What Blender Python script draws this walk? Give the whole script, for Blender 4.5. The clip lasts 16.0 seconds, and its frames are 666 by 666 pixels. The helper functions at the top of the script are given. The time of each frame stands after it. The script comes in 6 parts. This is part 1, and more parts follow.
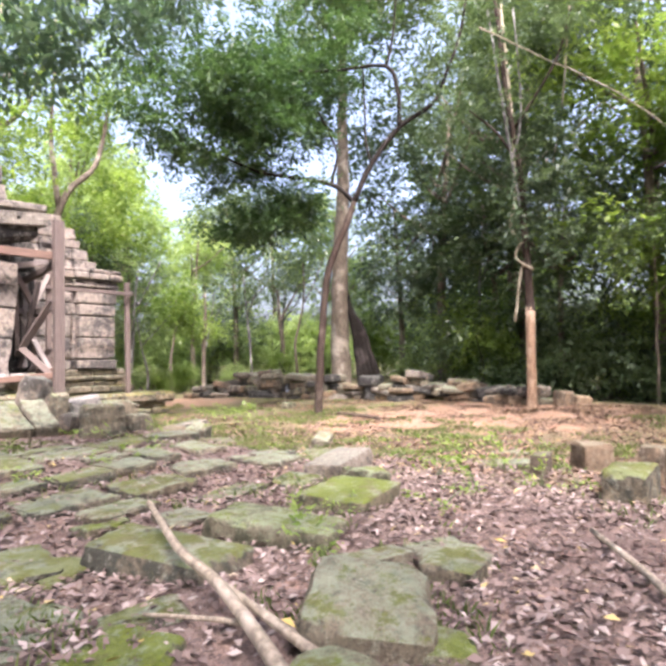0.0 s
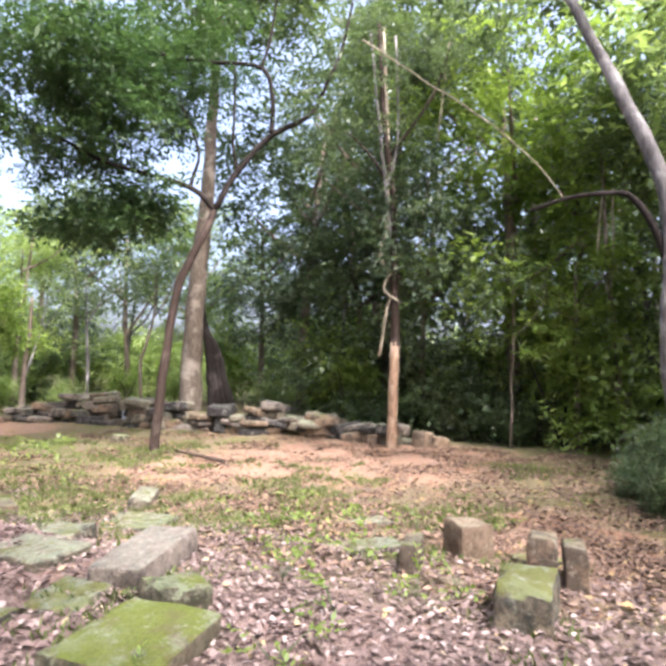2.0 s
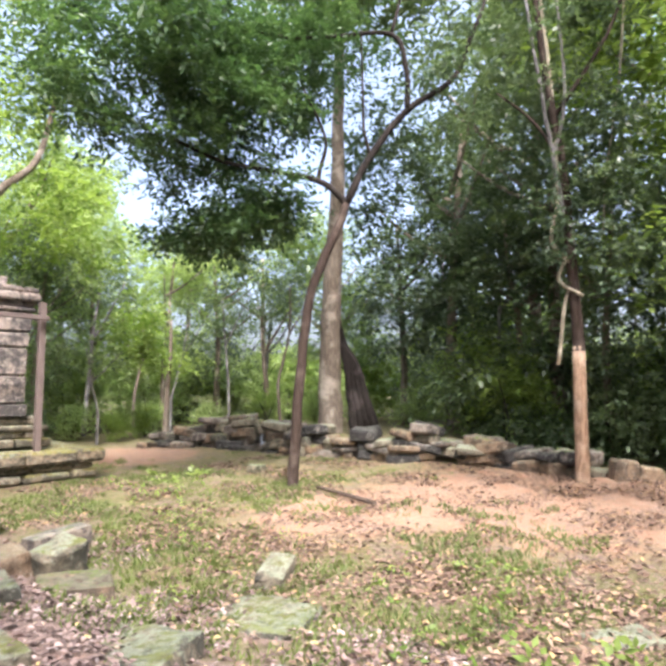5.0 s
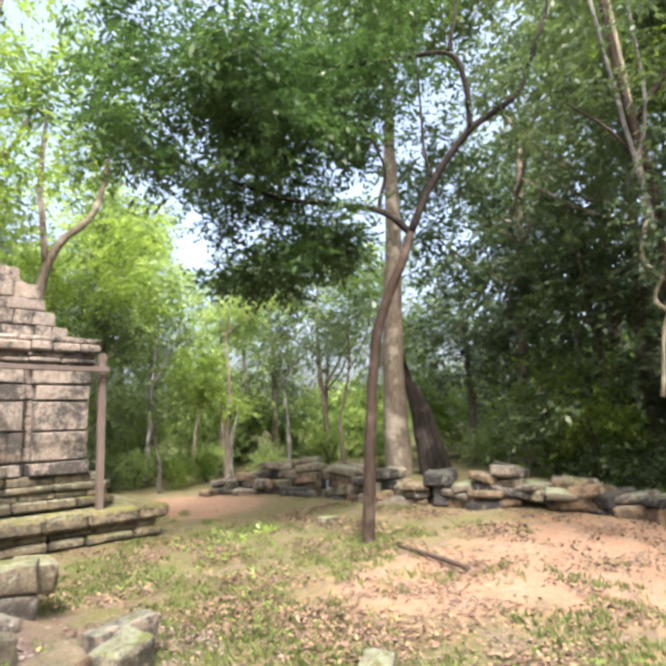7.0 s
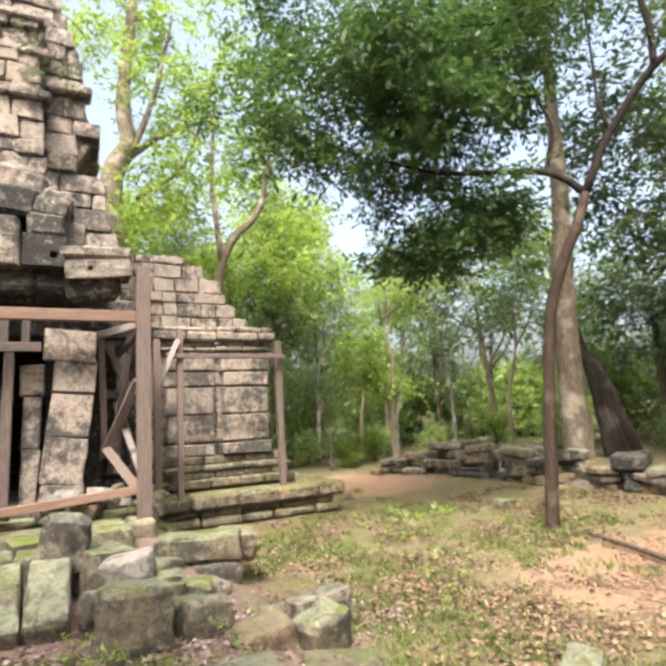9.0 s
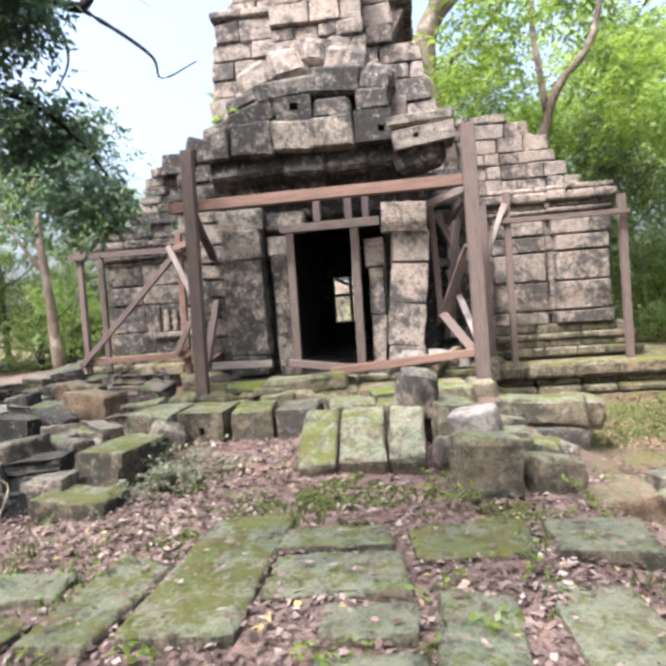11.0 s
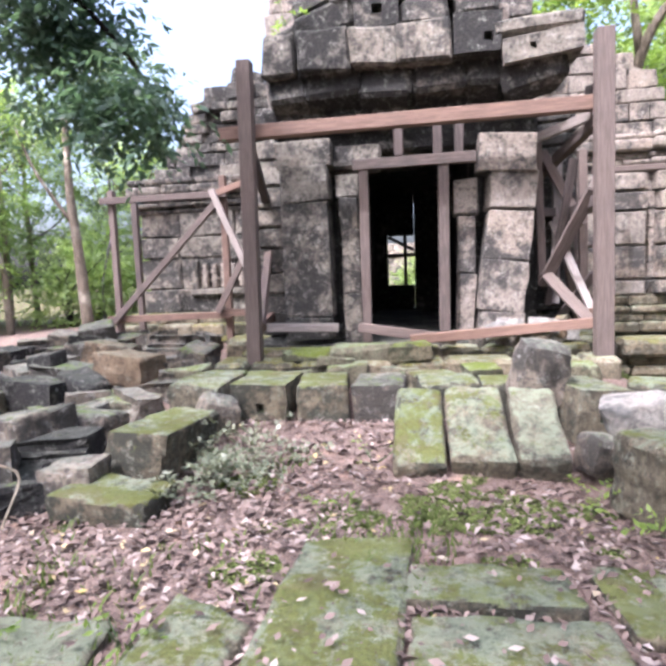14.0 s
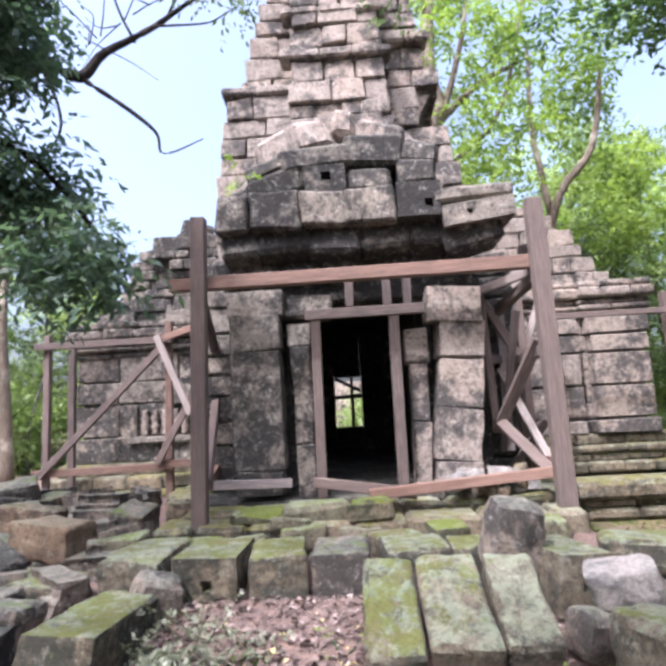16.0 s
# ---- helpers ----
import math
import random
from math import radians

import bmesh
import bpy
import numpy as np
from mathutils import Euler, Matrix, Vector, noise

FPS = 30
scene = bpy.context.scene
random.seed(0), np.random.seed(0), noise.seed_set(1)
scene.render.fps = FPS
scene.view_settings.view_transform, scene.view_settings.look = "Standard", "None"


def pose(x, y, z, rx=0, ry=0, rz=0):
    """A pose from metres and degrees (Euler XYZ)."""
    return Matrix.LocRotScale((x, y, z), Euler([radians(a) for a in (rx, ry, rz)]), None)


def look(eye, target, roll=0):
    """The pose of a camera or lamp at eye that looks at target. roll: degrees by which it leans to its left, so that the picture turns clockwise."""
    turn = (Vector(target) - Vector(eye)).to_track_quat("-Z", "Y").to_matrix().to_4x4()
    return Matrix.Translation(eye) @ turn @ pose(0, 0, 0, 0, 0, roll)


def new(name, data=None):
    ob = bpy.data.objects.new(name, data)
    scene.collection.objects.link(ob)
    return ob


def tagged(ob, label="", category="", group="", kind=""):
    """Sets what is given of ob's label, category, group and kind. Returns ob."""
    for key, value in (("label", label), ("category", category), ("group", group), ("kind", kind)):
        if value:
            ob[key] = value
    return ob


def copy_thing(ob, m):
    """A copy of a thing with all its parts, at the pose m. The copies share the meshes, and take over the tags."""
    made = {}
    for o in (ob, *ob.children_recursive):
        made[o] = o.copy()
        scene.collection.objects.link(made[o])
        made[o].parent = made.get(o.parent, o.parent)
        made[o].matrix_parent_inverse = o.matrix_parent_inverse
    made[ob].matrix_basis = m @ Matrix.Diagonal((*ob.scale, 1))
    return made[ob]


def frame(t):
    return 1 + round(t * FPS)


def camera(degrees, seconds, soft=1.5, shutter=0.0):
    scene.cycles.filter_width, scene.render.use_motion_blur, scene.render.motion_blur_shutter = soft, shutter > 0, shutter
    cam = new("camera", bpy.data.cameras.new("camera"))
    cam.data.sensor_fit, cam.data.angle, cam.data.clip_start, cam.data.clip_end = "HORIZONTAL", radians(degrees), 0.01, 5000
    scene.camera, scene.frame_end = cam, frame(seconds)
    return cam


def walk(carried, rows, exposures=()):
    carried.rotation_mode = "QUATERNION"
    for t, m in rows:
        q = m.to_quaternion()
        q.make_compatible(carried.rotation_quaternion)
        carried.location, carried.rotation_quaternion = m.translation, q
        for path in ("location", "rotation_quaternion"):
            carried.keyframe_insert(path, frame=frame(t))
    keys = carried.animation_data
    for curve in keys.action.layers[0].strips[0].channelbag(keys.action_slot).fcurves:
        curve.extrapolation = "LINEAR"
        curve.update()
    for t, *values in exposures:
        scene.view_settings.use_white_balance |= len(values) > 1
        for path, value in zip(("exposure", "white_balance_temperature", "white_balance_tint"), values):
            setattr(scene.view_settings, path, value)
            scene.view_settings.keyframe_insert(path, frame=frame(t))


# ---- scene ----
cam = camera(62.6, 16.0, 3.6)
METRES, EYE, TILT, LEAN, TURN = 8.0, 1.5, 3.0, 1.1, -49.0
ROWS = [
    (0.0, 0.0, 0.0, 0.0, -0.0, 0.0, 0.0),
    (0.5, 0.0162, 0.0601, 0.0081, -3.74, 1.17, -1.25),
    (1.0, 0.0257, 0.1225, 0.0112, -7.11, 2.66, -3.26),
    (1.5, 0.0297, 0.1622, 0.0361, -11.82, 2.61, -4.02),
    (2.0, 0.044, 0.2073, 0.0303, -14.29, 2.51, -3.58),
    (2.5, 0.0621, 0.2537, 0.0324, -16.26, 2.09, -2.97),
    (3.0, 0.0726, 0.2999, 0.0293, -17.19, 2.03, -3.14),
    (3.5, 0.0864, 0.3459, 0.0273, -15.69, 1.38, -3.57),
    (4.0, 0.0945, 0.4055, 0.0303, -10.14, 2.32, -3.7),
    (4.5, 0.0793, 0.4535, 0.0269, -4.94, 2.82, -2.94),
    (5.0, 0.0451, 0.5103, 0.0316, -0.14, 3.28, -1.16),
    (7.5, -0.0053, 0.6191, 0.0659, 7.52, 7.05, 1.41),
    (8.0, -0.0138, 0.6189, 0.0672, 11.26, 6.76, 1.65),
    (8.5, -0.0206, 0.618, 0.0681, 15.03, 6.32, 1.96),
    (9.0, -0.0288, 0.6183, 0.0659, 21.79, 4.98, 2.68),
    (9.5, -0.0399, 0.6231, 0.0614, 30.99, 3.38, 3.86),
    (10.0, -0.046, 0.6328, 0.057, 41.13, 0.89, 4.57),
    (12.5, -0.1321, 0.6464, 0.0239, 60.74, -10.78, 5.88),
    (13.0, -0.1725, 0.6642, 0.024, 60.92, -9.41, 4.98),
    (13.5, -0.2203, 0.6626, 0.0161, 58.78, -8.88, 4.21),
    (14.0, -0.2551, 0.6606, 0.0199, 57.14, -8.44, 4.03),
    (14.5, -0.2782, 0.6695, 0.0216, 55.78, -6.32, 3.88),
    (15.0, -0.288, 0.6679, 0.0302, 54.06, -2.45, 3.85),
    (15.5, -0.2873, 0.6649, 0.0393, 52.52, 1.58, 4.17),
    (16.0, -0.2902, 0.6644, 0.0435, 50.99, 5.13, 4.65),
]
walk(cam, [(t, pose(0, 0, EYE, TILT, LEAN, TURN) @ pose(METRES * x, METRES * y, METRES * z, 90 + pitch, roll, yaw)) for t, x, y, z, yaw, pitch, roll in ROWS],
     exposures=[(0.0, 2.34, 6050, 20), (2.5, 2.24, 5950, 18), (5.0, 2.22, 6000, 15), (9.0, 2.06, 6650, 8), (10.0, 1.96, 6300, 12), (12.5, 2.36, 5650, 14), (14.0, 2.30, 5550, 18), (16.0, 2.0, 5600, 19)])

# ---- world and sun ----
SUN_ELEV, SUN_AZ = 56.0, 216.0
world = bpy.data.worlds.new("sky")
scene.world = world
world.use_nodes = True
wn = world.node_tree
sky = wn.nodes.new("ShaderNodeTexSky")
sky.sky_type = "NISHITA"
sky.sun_disc = False
sky.sun_elevation = radians(SUN_ELEV)
sky.sun_rotation = radians(SUN_AZ)
sky.air_density, sky.dust_density, sky.ozone_density = 1.0, 9.0, 0.6
wn.nodes["Background"].inputs["Strength"].default_value = 0.15
haze = wn.nodes.new("ShaderNodeHueSaturation")
haze.inputs["Saturation"].default_value = 0.82
wn.links.new(sky.outputs["Color"], haze.inputs["Color"])
wn.links.new(haze.outputs["Color"], wn.nodes["Background"].inputs["Color"])
sun = new("sun", bpy.data.lights.new("sun", "SUN"))
sun.data.energy, sun.data.angle, sun.data.color = 1.5, radians(1.6), (1.0, 0.95, 0.88)
az, el = radians(SUN_AZ), radians(SUN_ELEV)
sun_way = Vector((math.sin(az) * math.cos(el), math.cos(az) * math.cos(el), math.sin(el)))
sun.matrix_world = look(sun_way * 60, (0, 0, 0))


# ---- materials ----
def mat_new(name):
    m = bpy.data.materials.new(name)
    m.use_nodes = True
    nt = m.node_tree
    return m, nt, nt.nodes["Principled BSDF"]


def nd(nt, kind, **vals):
    n = nt.nodes.new(kind)
    for k, v in vals.items():
        if k in n.inputs:
            n.inputs[k].default_value = v
    return n


def noise_node(nt, vec, scale, detail=6.0, rough=0.6):
    n = nd(nt, "ShaderNodeTexNoise", Scale=scale, Detail=detail, Roughness=rough)
    nt.links.new(vec, n.inputs["Vector"])
    return n.outputs["Fac"]


def ramp(nt, fac, stops):
    n = nt.nodes.new("ShaderNodeValToRGB")
    els = n.color_ramp.elements
    while len(els) < len(stops):
        els.new(0.5)
    for e, (p, c) in zip(els, stops):
        e.position = p
        e.color = (*c, 1) if len(c) == 3 else c
    nt.links.new(fac, n.inputs["Fac"])
    return n.outputs["Color"]


def step(nt, fac, lo, hi):
    n = nt.nodes.new("ShaderNodeMapRange")
    n.interpolation_type = "SMOOTHSTEP"
    n.inputs["From Min"].default_value, n.inputs["From Max"].default_value = lo, hi
    nt.links.new(fac, n.inputs["Value"])
    return n.outputs["Result"]


def calc(nt, op, a, b):
    n = nt.nodes.new("ShaderNodeMath")
    n.operation = op
    for i, v in enumerate((a, b)):
        if isinstance(v, (int, float)):
            n.inputs[i].default_value = v
        else:
            nt.links.new(v, n.inputs[i])
    return n.outputs[0]


def mix(nt, fac, a, b, mode="MIX"):
    n = nt.nodes.new("ShaderNodeMix")
    n.data_type, n.blend_type = "RGBA", mode
    for s, v in ((n.inputs[0], fac), (n.inputs[6], a), (n.inputs[7], b)):
        if isinstance(v, (int, float)):
            s.default_value = v
        elif isinstance(v, tuple):
            s.default_value = (*v, 1)
        else:
            nt.links.new(v, s)
    return n.outputs[2]


def bump(nt, bsdf, fac, strength, dist):
    n = nt.nodes.new("ShaderNodeBump")
    n.inputs["Strength"].default_value, n.inputs["Distance"].default_value = strength, dist
    nt.links.new(fac, n.inputs["Height"])
    nt.links.new(n.outputs["Normal"], bsdf.inputs["Normal"])


def place(nt):
    return nt.nodes.new("ShaderNodeNewGeometry").outputs["Position"]


def stone(name, base, dark, pale, moss=0.0, lichen=0.35, moss_col=(0.075, 0.115, 0.015)):
    """Weathered sandstone: two tones, black and pale lichen, moss on the faces that look up."""
    m, nt, bs = mat_new(name)
    pos = place(nt)
    rnd = nt.nodes.new("ShaderNodeObjectInfo").outputs["Random"]
    big = noise_node(nt, pos, 1.3, 5)
    mid = noise_node(nt, pos, 6.0, 8, 0.7)
    fine = noise_node(nt, pos, 45.0, 6, 0.7)
    col = mix(nt, step(nt, mid, 0.3, 0.7), base, tuple(c * 0.62 for c in base))
    col = mix(nt, calc(nt, "MULTIPLY", rnd, 0.5), col, tuple(c * f for c, f in zip(base, (1.25, 1.12, 1.0))))
    blot = calc(nt, "ADD", calc(nt, "MULTIPLY", mid, 0.55), calc(nt, "MULTIPLY", big, 0.6))
    blot = calc(nt, "ADD", blot, calc(nt, "MULTIPLY", rnd, 0.12))
    col = mix(nt, step(nt, blot, 0.66 - 0.2 * lichen, 0.80 - 0.2 * lichen), col, dark)
    spots = noise_node(nt, pos, 9.0, 10, 0.78)
    col = mix(nt, calc(nt, "MULTIPLY", step(nt, spots, 0.52, 0.68), 0.6), col, pale)
    drip = nd(nt, "ShaderNodeMapping", Scale=(5.0, 5.0, 0.7))
    nt.links.new(pos, drip.inputs["Vector"])
    col = mix(nt, calc(nt, "MULTIPLY", step(nt, noise_node(nt, drip.outputs[0], 1.0, 6, 0.7), 0.52, 0.72), 0.3 + 0.4 * lichen), col, dark)
    col = mix(nt, calc(nt, "MULTIPLY", step(nt, fine, 0.42, 0.62), 0.45), col, tuple(c * 0.4 for c in base))
    crust = noise_node(nt, pos, 7.5, 12, 0.82)
    col = mix(nt, calc(nt, "MULTIPLY", step(nt, crust, 0.54, 0.60), 0.35 + 0.4 * lichen), col, dark)
    col = mix(nt, calc(nt, "MULTIPLY", calc(nt, "SUBTRACT", 1.0, step(nt, crust, 0.38, 0.44)), 0.55), col, pale)
    speck = noise_node(nt, pos, 24.0, 5, 0.75)
    col = mix(nt, calc(nt, "MULTIPLY", step(nt, speck, 0.54, 0.62), 0.55), col, dark)
    if moss:
        up = nt.nodes.new("ShaderNodeSeparateXYZ")
        nt.links.new(nt.nodes.new("ShaderNodeNewGeometry").outputs["Normal"], up.inputs[0])
        patch = noise_node(nt, pos, 4.2, 12, 0.8)
        f = calc(nt, "ADD", calc(nt, "MULTIPLY", up.outputs[2], 0.3), calc(nt, "MULTIPLY", patch, 1.6))
        f = calc(nt, "ADD", f, calc(nt, "MULTIPLY", rnd, 0.2))
        f = step(nt, f, 1.36 - 0.3 * moss, 1.48 - 0.3 * moss)
        mcol = mix(nt, step(nt, noise_node(nt, pos, 38.0, 8, 0.8), 0.40, 0.60), moss_col, tuple(c * f for c, f in zip(moss_col, (1.5, 1.45, 1.3))))
        tone = noise_node(nt, pos, 2.6, 6, 0.7)
        mcol = mix(nt, calc(nt, "MULTIPLY", step(nt, tone, 0.50, 0.62), 0.55), mcol, (0.19, 0.215, 0.11))
        mcol = mix(nt, calc(nt, "MULTIPLY", calc(nt, "SUBTRACT", 1.0, step(nt, tone, 0.38, 0.47)), 0.7), mcol, (0.12, 0.105, 0.04))
        film = step(nt, calc(nt, "ADD", calc(nt, "MULTIPLY", up.outputs[2], 0.3), noise_node(nt, pos, 7.0, 12, 0.82)), 0.68, 0.84)
        col = mix(nt, calc(nt, "MULTIPLY", film, min(0.75, moss)), col, tuple(0.55 * c + 0.45 * d for c, d in zip(pale, (0.16, 0.24, 0.12))))
        col = mix(nt, calc(nt, "MULTIPLY", f, 0.85), col, mcol)
    nt.links.new(col, bs.inputs["Base Color"])
    bs.inputs["Roughness"].default_value = 0.93
    bs.inputs["Specular IOR Level"].default_value = 0.25
    h = calc(nt, "ADD", calc(nt, "MULTIPLY", mid, 0.8), calc(nt, "MULTIPLY", fine, 0.4))
    h = calc(nt, "ADD", h, calc(nt, "MULTIPLY", speck, 0.3))
    bump(nt, bs, h, 1.0, 0.055)
    return m


def timber(name, base, axis_scale=(18, 18, 1.2)):
    m, nt, bs = mat_new(name)
    tc = nt.nodes.new("ShaderNodeTexCoord")
    mp = nd(nt, "ShaderNodeMapping", Scale=axis_scale)
    nt.links.new(tc.outputs["Object"], mp.inputs["Vector"])
    rnd = nt.nodes.new("ShaderNodeObjectInfo").outputs["Random"]
    grain = noise_node(nt, mp.outputs[0], 3.0, 8, 0.7)
    blot = noise_node(nt, tc.outputs["Object"], 2.5, 4)
    col = mix(nt, step(nt, grain, 0.36, 0.64), tuple(c * 0.45 for c in base), base)
    col = mix(nt, calc(nt, "MULTIPLY", step(nt, blot, 0.45, 0.7), 0.5), col, tuple(c * f for c, f in zip(base, (0.42, 0.46, 0.5))))
    col = mix(nt, calc(nt, "MULTIPLY", rnd, 0.45), col, tuple(c * f for c, f in zip(base, (1.5, 1.45, 1.4))))
    nt.links.new(col, bs.inputs["Base Color"])
    bs.inputs["Roughness"].default_value = 0.85
    bump(nt, bs, grain, 0.5, 0.012)
    return m


def bark(name, base, pale):
    m, nt, bs = mat_new(name)
    pos = place(nt)
    mp = nd(nt, "ShaderNodeMapping", Scale=(9, 9, 1.6))
    nt.links.new(pos, mp.inputs["Vector"])
    grain = noise_node(nt, mp.outputs[0], 2.2, 8, 0.7)
    patch = noise_node(nt, pos, 1.6, 5)
    col = mix(nt, step(nt, grain, 0.35, 0.65), tuple(c * 0.5 for c in base), base)
    col = mix(nt, step(nt, patch, 0.5, 0.68), col, pale)
    nt.links.new(col, bs.inputs["Base Color"])
    bs.inputs["Roughness"].default_value = 0.95
    bs.inputs["Specular IOR Level"].default_value = 0.15
    bump(nt, bs, grain, 0.9, 0.04)
    return m


def leaf(name, low, high, through_light=0.45, rough=0.42):
    """Leaves: each one its own tone, some of the light goes through."""
    m, nt, bs = mat_new(name)
    isl = nt.nodes.new("ShaderNodeNewGeometry").outputs["Random Per Island"]
    pos = place(nt)
    clump = noise_node(nt, pos, 0.55, 3)
    f = calc(nt, "ADD", calc(nt, "MULTIPLY", isl, 0.55), calc(nt, "MULTIPLY", step(nt, clump, 0.3, 0.7), 0.45))
    col = ramp(nt, f, [(0.0, low), (0.55, tuple((a + b) / 2 for a, b in zip(low, high))), (1.0, high)])
    nt.links.new(col, bs.inputs["Base Color"])
    bs.inputs["Roughness"].default_value = rough
    tr = nt.nodes.new("ShaderNodeBsdfTranslucent")
    nt.links.new(mix(nt, 1.0, col, (1.2, 1.25, 0.75), "MULTIPLY"), tr.inputs["Color"])
    mx = nt.nodes.new("ShaderNodeMixShader")
    mx.inputs[0].default_value = through_light
    nt.links.new(bs.outputs[0], mx.inputs[1])
    nt.links.new(tr.outputs[0], mx.inputs[2])
    nt.links.new(mx.outputs[0], nt.nodes["Material Output"].inputs["Surface"])
    return m


def island_mat(name, stops, rough=0.85):
    m, nt, bs = mat_new(name)
    isl = nt.nodes.new("ShaderNodeNewGeometry").outputs["Random Per Island"]
    nt.links.new(ramp(nt, isl, stops), bs.inputs["Base Color"])
    bs.inputs["Roughness"].default_value = rough
    return m


STONE_PALE = stone("pale_sandstone", (0.37, 0.32, 0.282), (0.062, 0.058, 0.056), (0.55, 0.505, 0.455), 0.0, 0.36)
STONE_GREY = stone("grey_sandstone", (0.29, 0.26, 0.222), (0.04, 0.038, 0.037), (0.50, 0.47, 0.42), 0.1, 0.6)
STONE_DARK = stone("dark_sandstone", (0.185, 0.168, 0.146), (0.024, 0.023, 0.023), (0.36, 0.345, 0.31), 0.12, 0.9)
STONE_BASE = stone("mossy_plinth_stone", (0.25, 0.21, 0.15), (0.06, 0.055, 0.04), (0.40, 0.38, 0.31), 0.7, 0.45, (0.125, 0.115, 0.028))
STONE_MOSS = stone("mossy_paving_stone", (0.20, 0.172, 0.125), (0.05, 0.05, 0.04), (0.36, 0.37, 0.30), 0.62, 0.4, (0.088, 0.098, 0.02))
STONE_GREEN = stone("green_moss_stone", (0.19, 0.17, 0.12), (0.05, 0.05, 0.03), (0.32, 0.34, 0.23), 0.74, 0.35, (0.098, 0.125, 0.012))
STONE_FALLEN = stone("fallen_grey_stone", (0.26, 0.22, 0.18), (0.055, 0.05, 0.045), (0.42, 0.41, 0.38), 0.3, 0.5)
STONE_BROWN = stone("brown_laterite", (0.25, 0.18, 0.12), (0.07, 0.055, 0.04), (0.38, 0.34, 0.27), 0.3, 0.4)
STONE_WHITE = stone("white_broken_stone", (0.36, 0.345, 0.33), (0.14, 0.135, 0.13), (0.48, 0.47, 0.45), 0.0, 0.2)
TIMBER = timber("weathered_timber", (0.125, 0.094, 0.083))
TIMBER_DARK = timber("dark_timber", (0.085, 0.065, 0.06))
TIMBER_RED = timber("red_brown_timber", (0.175, 0.108, 0.083))
TIMBER_PALE = timber("bleached_timber", (0.27, 0.23, 0.215))
BARK_RED = bark("reddish_bark", (0.055, 0.039, 0.031), (0.10, 0.078, 0.064))
BARK_GREY = bark("grey_bark", (0.19, 0.155, 0.12), (0.32, 0.28, 0.23))
BARK_BROWN = bark("brown_bark", (0.115, 0.088, 0.07), (0.18, 0.15, 0.125))
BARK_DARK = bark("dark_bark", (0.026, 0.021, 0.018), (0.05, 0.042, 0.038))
# tan tone with the sun on the lower trunk put into it
BARK_SUNLIT = bark("tan_bark", (0.36, 0.24, 0.16), (0.45, 0.34, 0.25))
BARK_PALE = bark("pale_bark", (0.17, 0.16, 0.155), (0.33, 0.32, 0.31))
VINE = bark("vine_bark", (0.34, 0.30, 0.22), (0.44, 0.40, 0.31))
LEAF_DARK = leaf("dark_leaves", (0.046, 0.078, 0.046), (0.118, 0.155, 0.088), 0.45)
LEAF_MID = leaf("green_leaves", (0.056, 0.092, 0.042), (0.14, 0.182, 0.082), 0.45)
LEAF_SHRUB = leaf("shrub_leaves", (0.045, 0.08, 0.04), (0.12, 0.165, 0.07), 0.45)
# next two: sunlight and haze on far foliage put into lighter leaf colours
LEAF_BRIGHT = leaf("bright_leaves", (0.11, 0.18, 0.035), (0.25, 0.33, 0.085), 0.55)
LEAF_SUNLIT = leaf("pale_sunlit_leaves", (0.17, 0.25, 0.085), (0.36, 0.44, 0.19), 0.55)
LEAF_FEATHER = leaf("feathery_leaves", (0.030, 0.066, 0.028), (0.082, 0.135, 0.048), 0.42)
LEAF_BLUE = leaf("bluish_leaves", (0.06, 0.108, 0.082), (0.14, 0.20, 0.145), 0.55)
LEAF_HERB = leaf("dry_herb_leaves", (0.085, 0.10, 0.06), (0.21, 0.22, 0.15), 0.2)
LITTER = island_mat("dry_leaves", [(0.0, (0.06, 0.04, 0.032)), (0.4, (0.145, 0.10, 0.085)), (0.78, (0.22, 0.16, 0.14)), (0.97, (0.36, 0.30, 0.275)), (1.0, (0.42, 0.32, 0.10))])
LITTER_DARK = island_mat("brown_leaves", [(0.0, (0.05, 0.032, 0.022)), (0.5, (0.14, 0.085, 0.055)), (0.9, (0.26, 0.18, 0.13)), (1.0, (0.36, 0.25, 0.10))])
GRASS = leaf("grass_blades", (0.06, 0.095, 0.02), (0.17, 0.21, 0.055), 0.35, 0.6)
TWIG = bark("dry_wood", (0.42, 0.35, 0.27), (0.55, 0.48, 0.40))


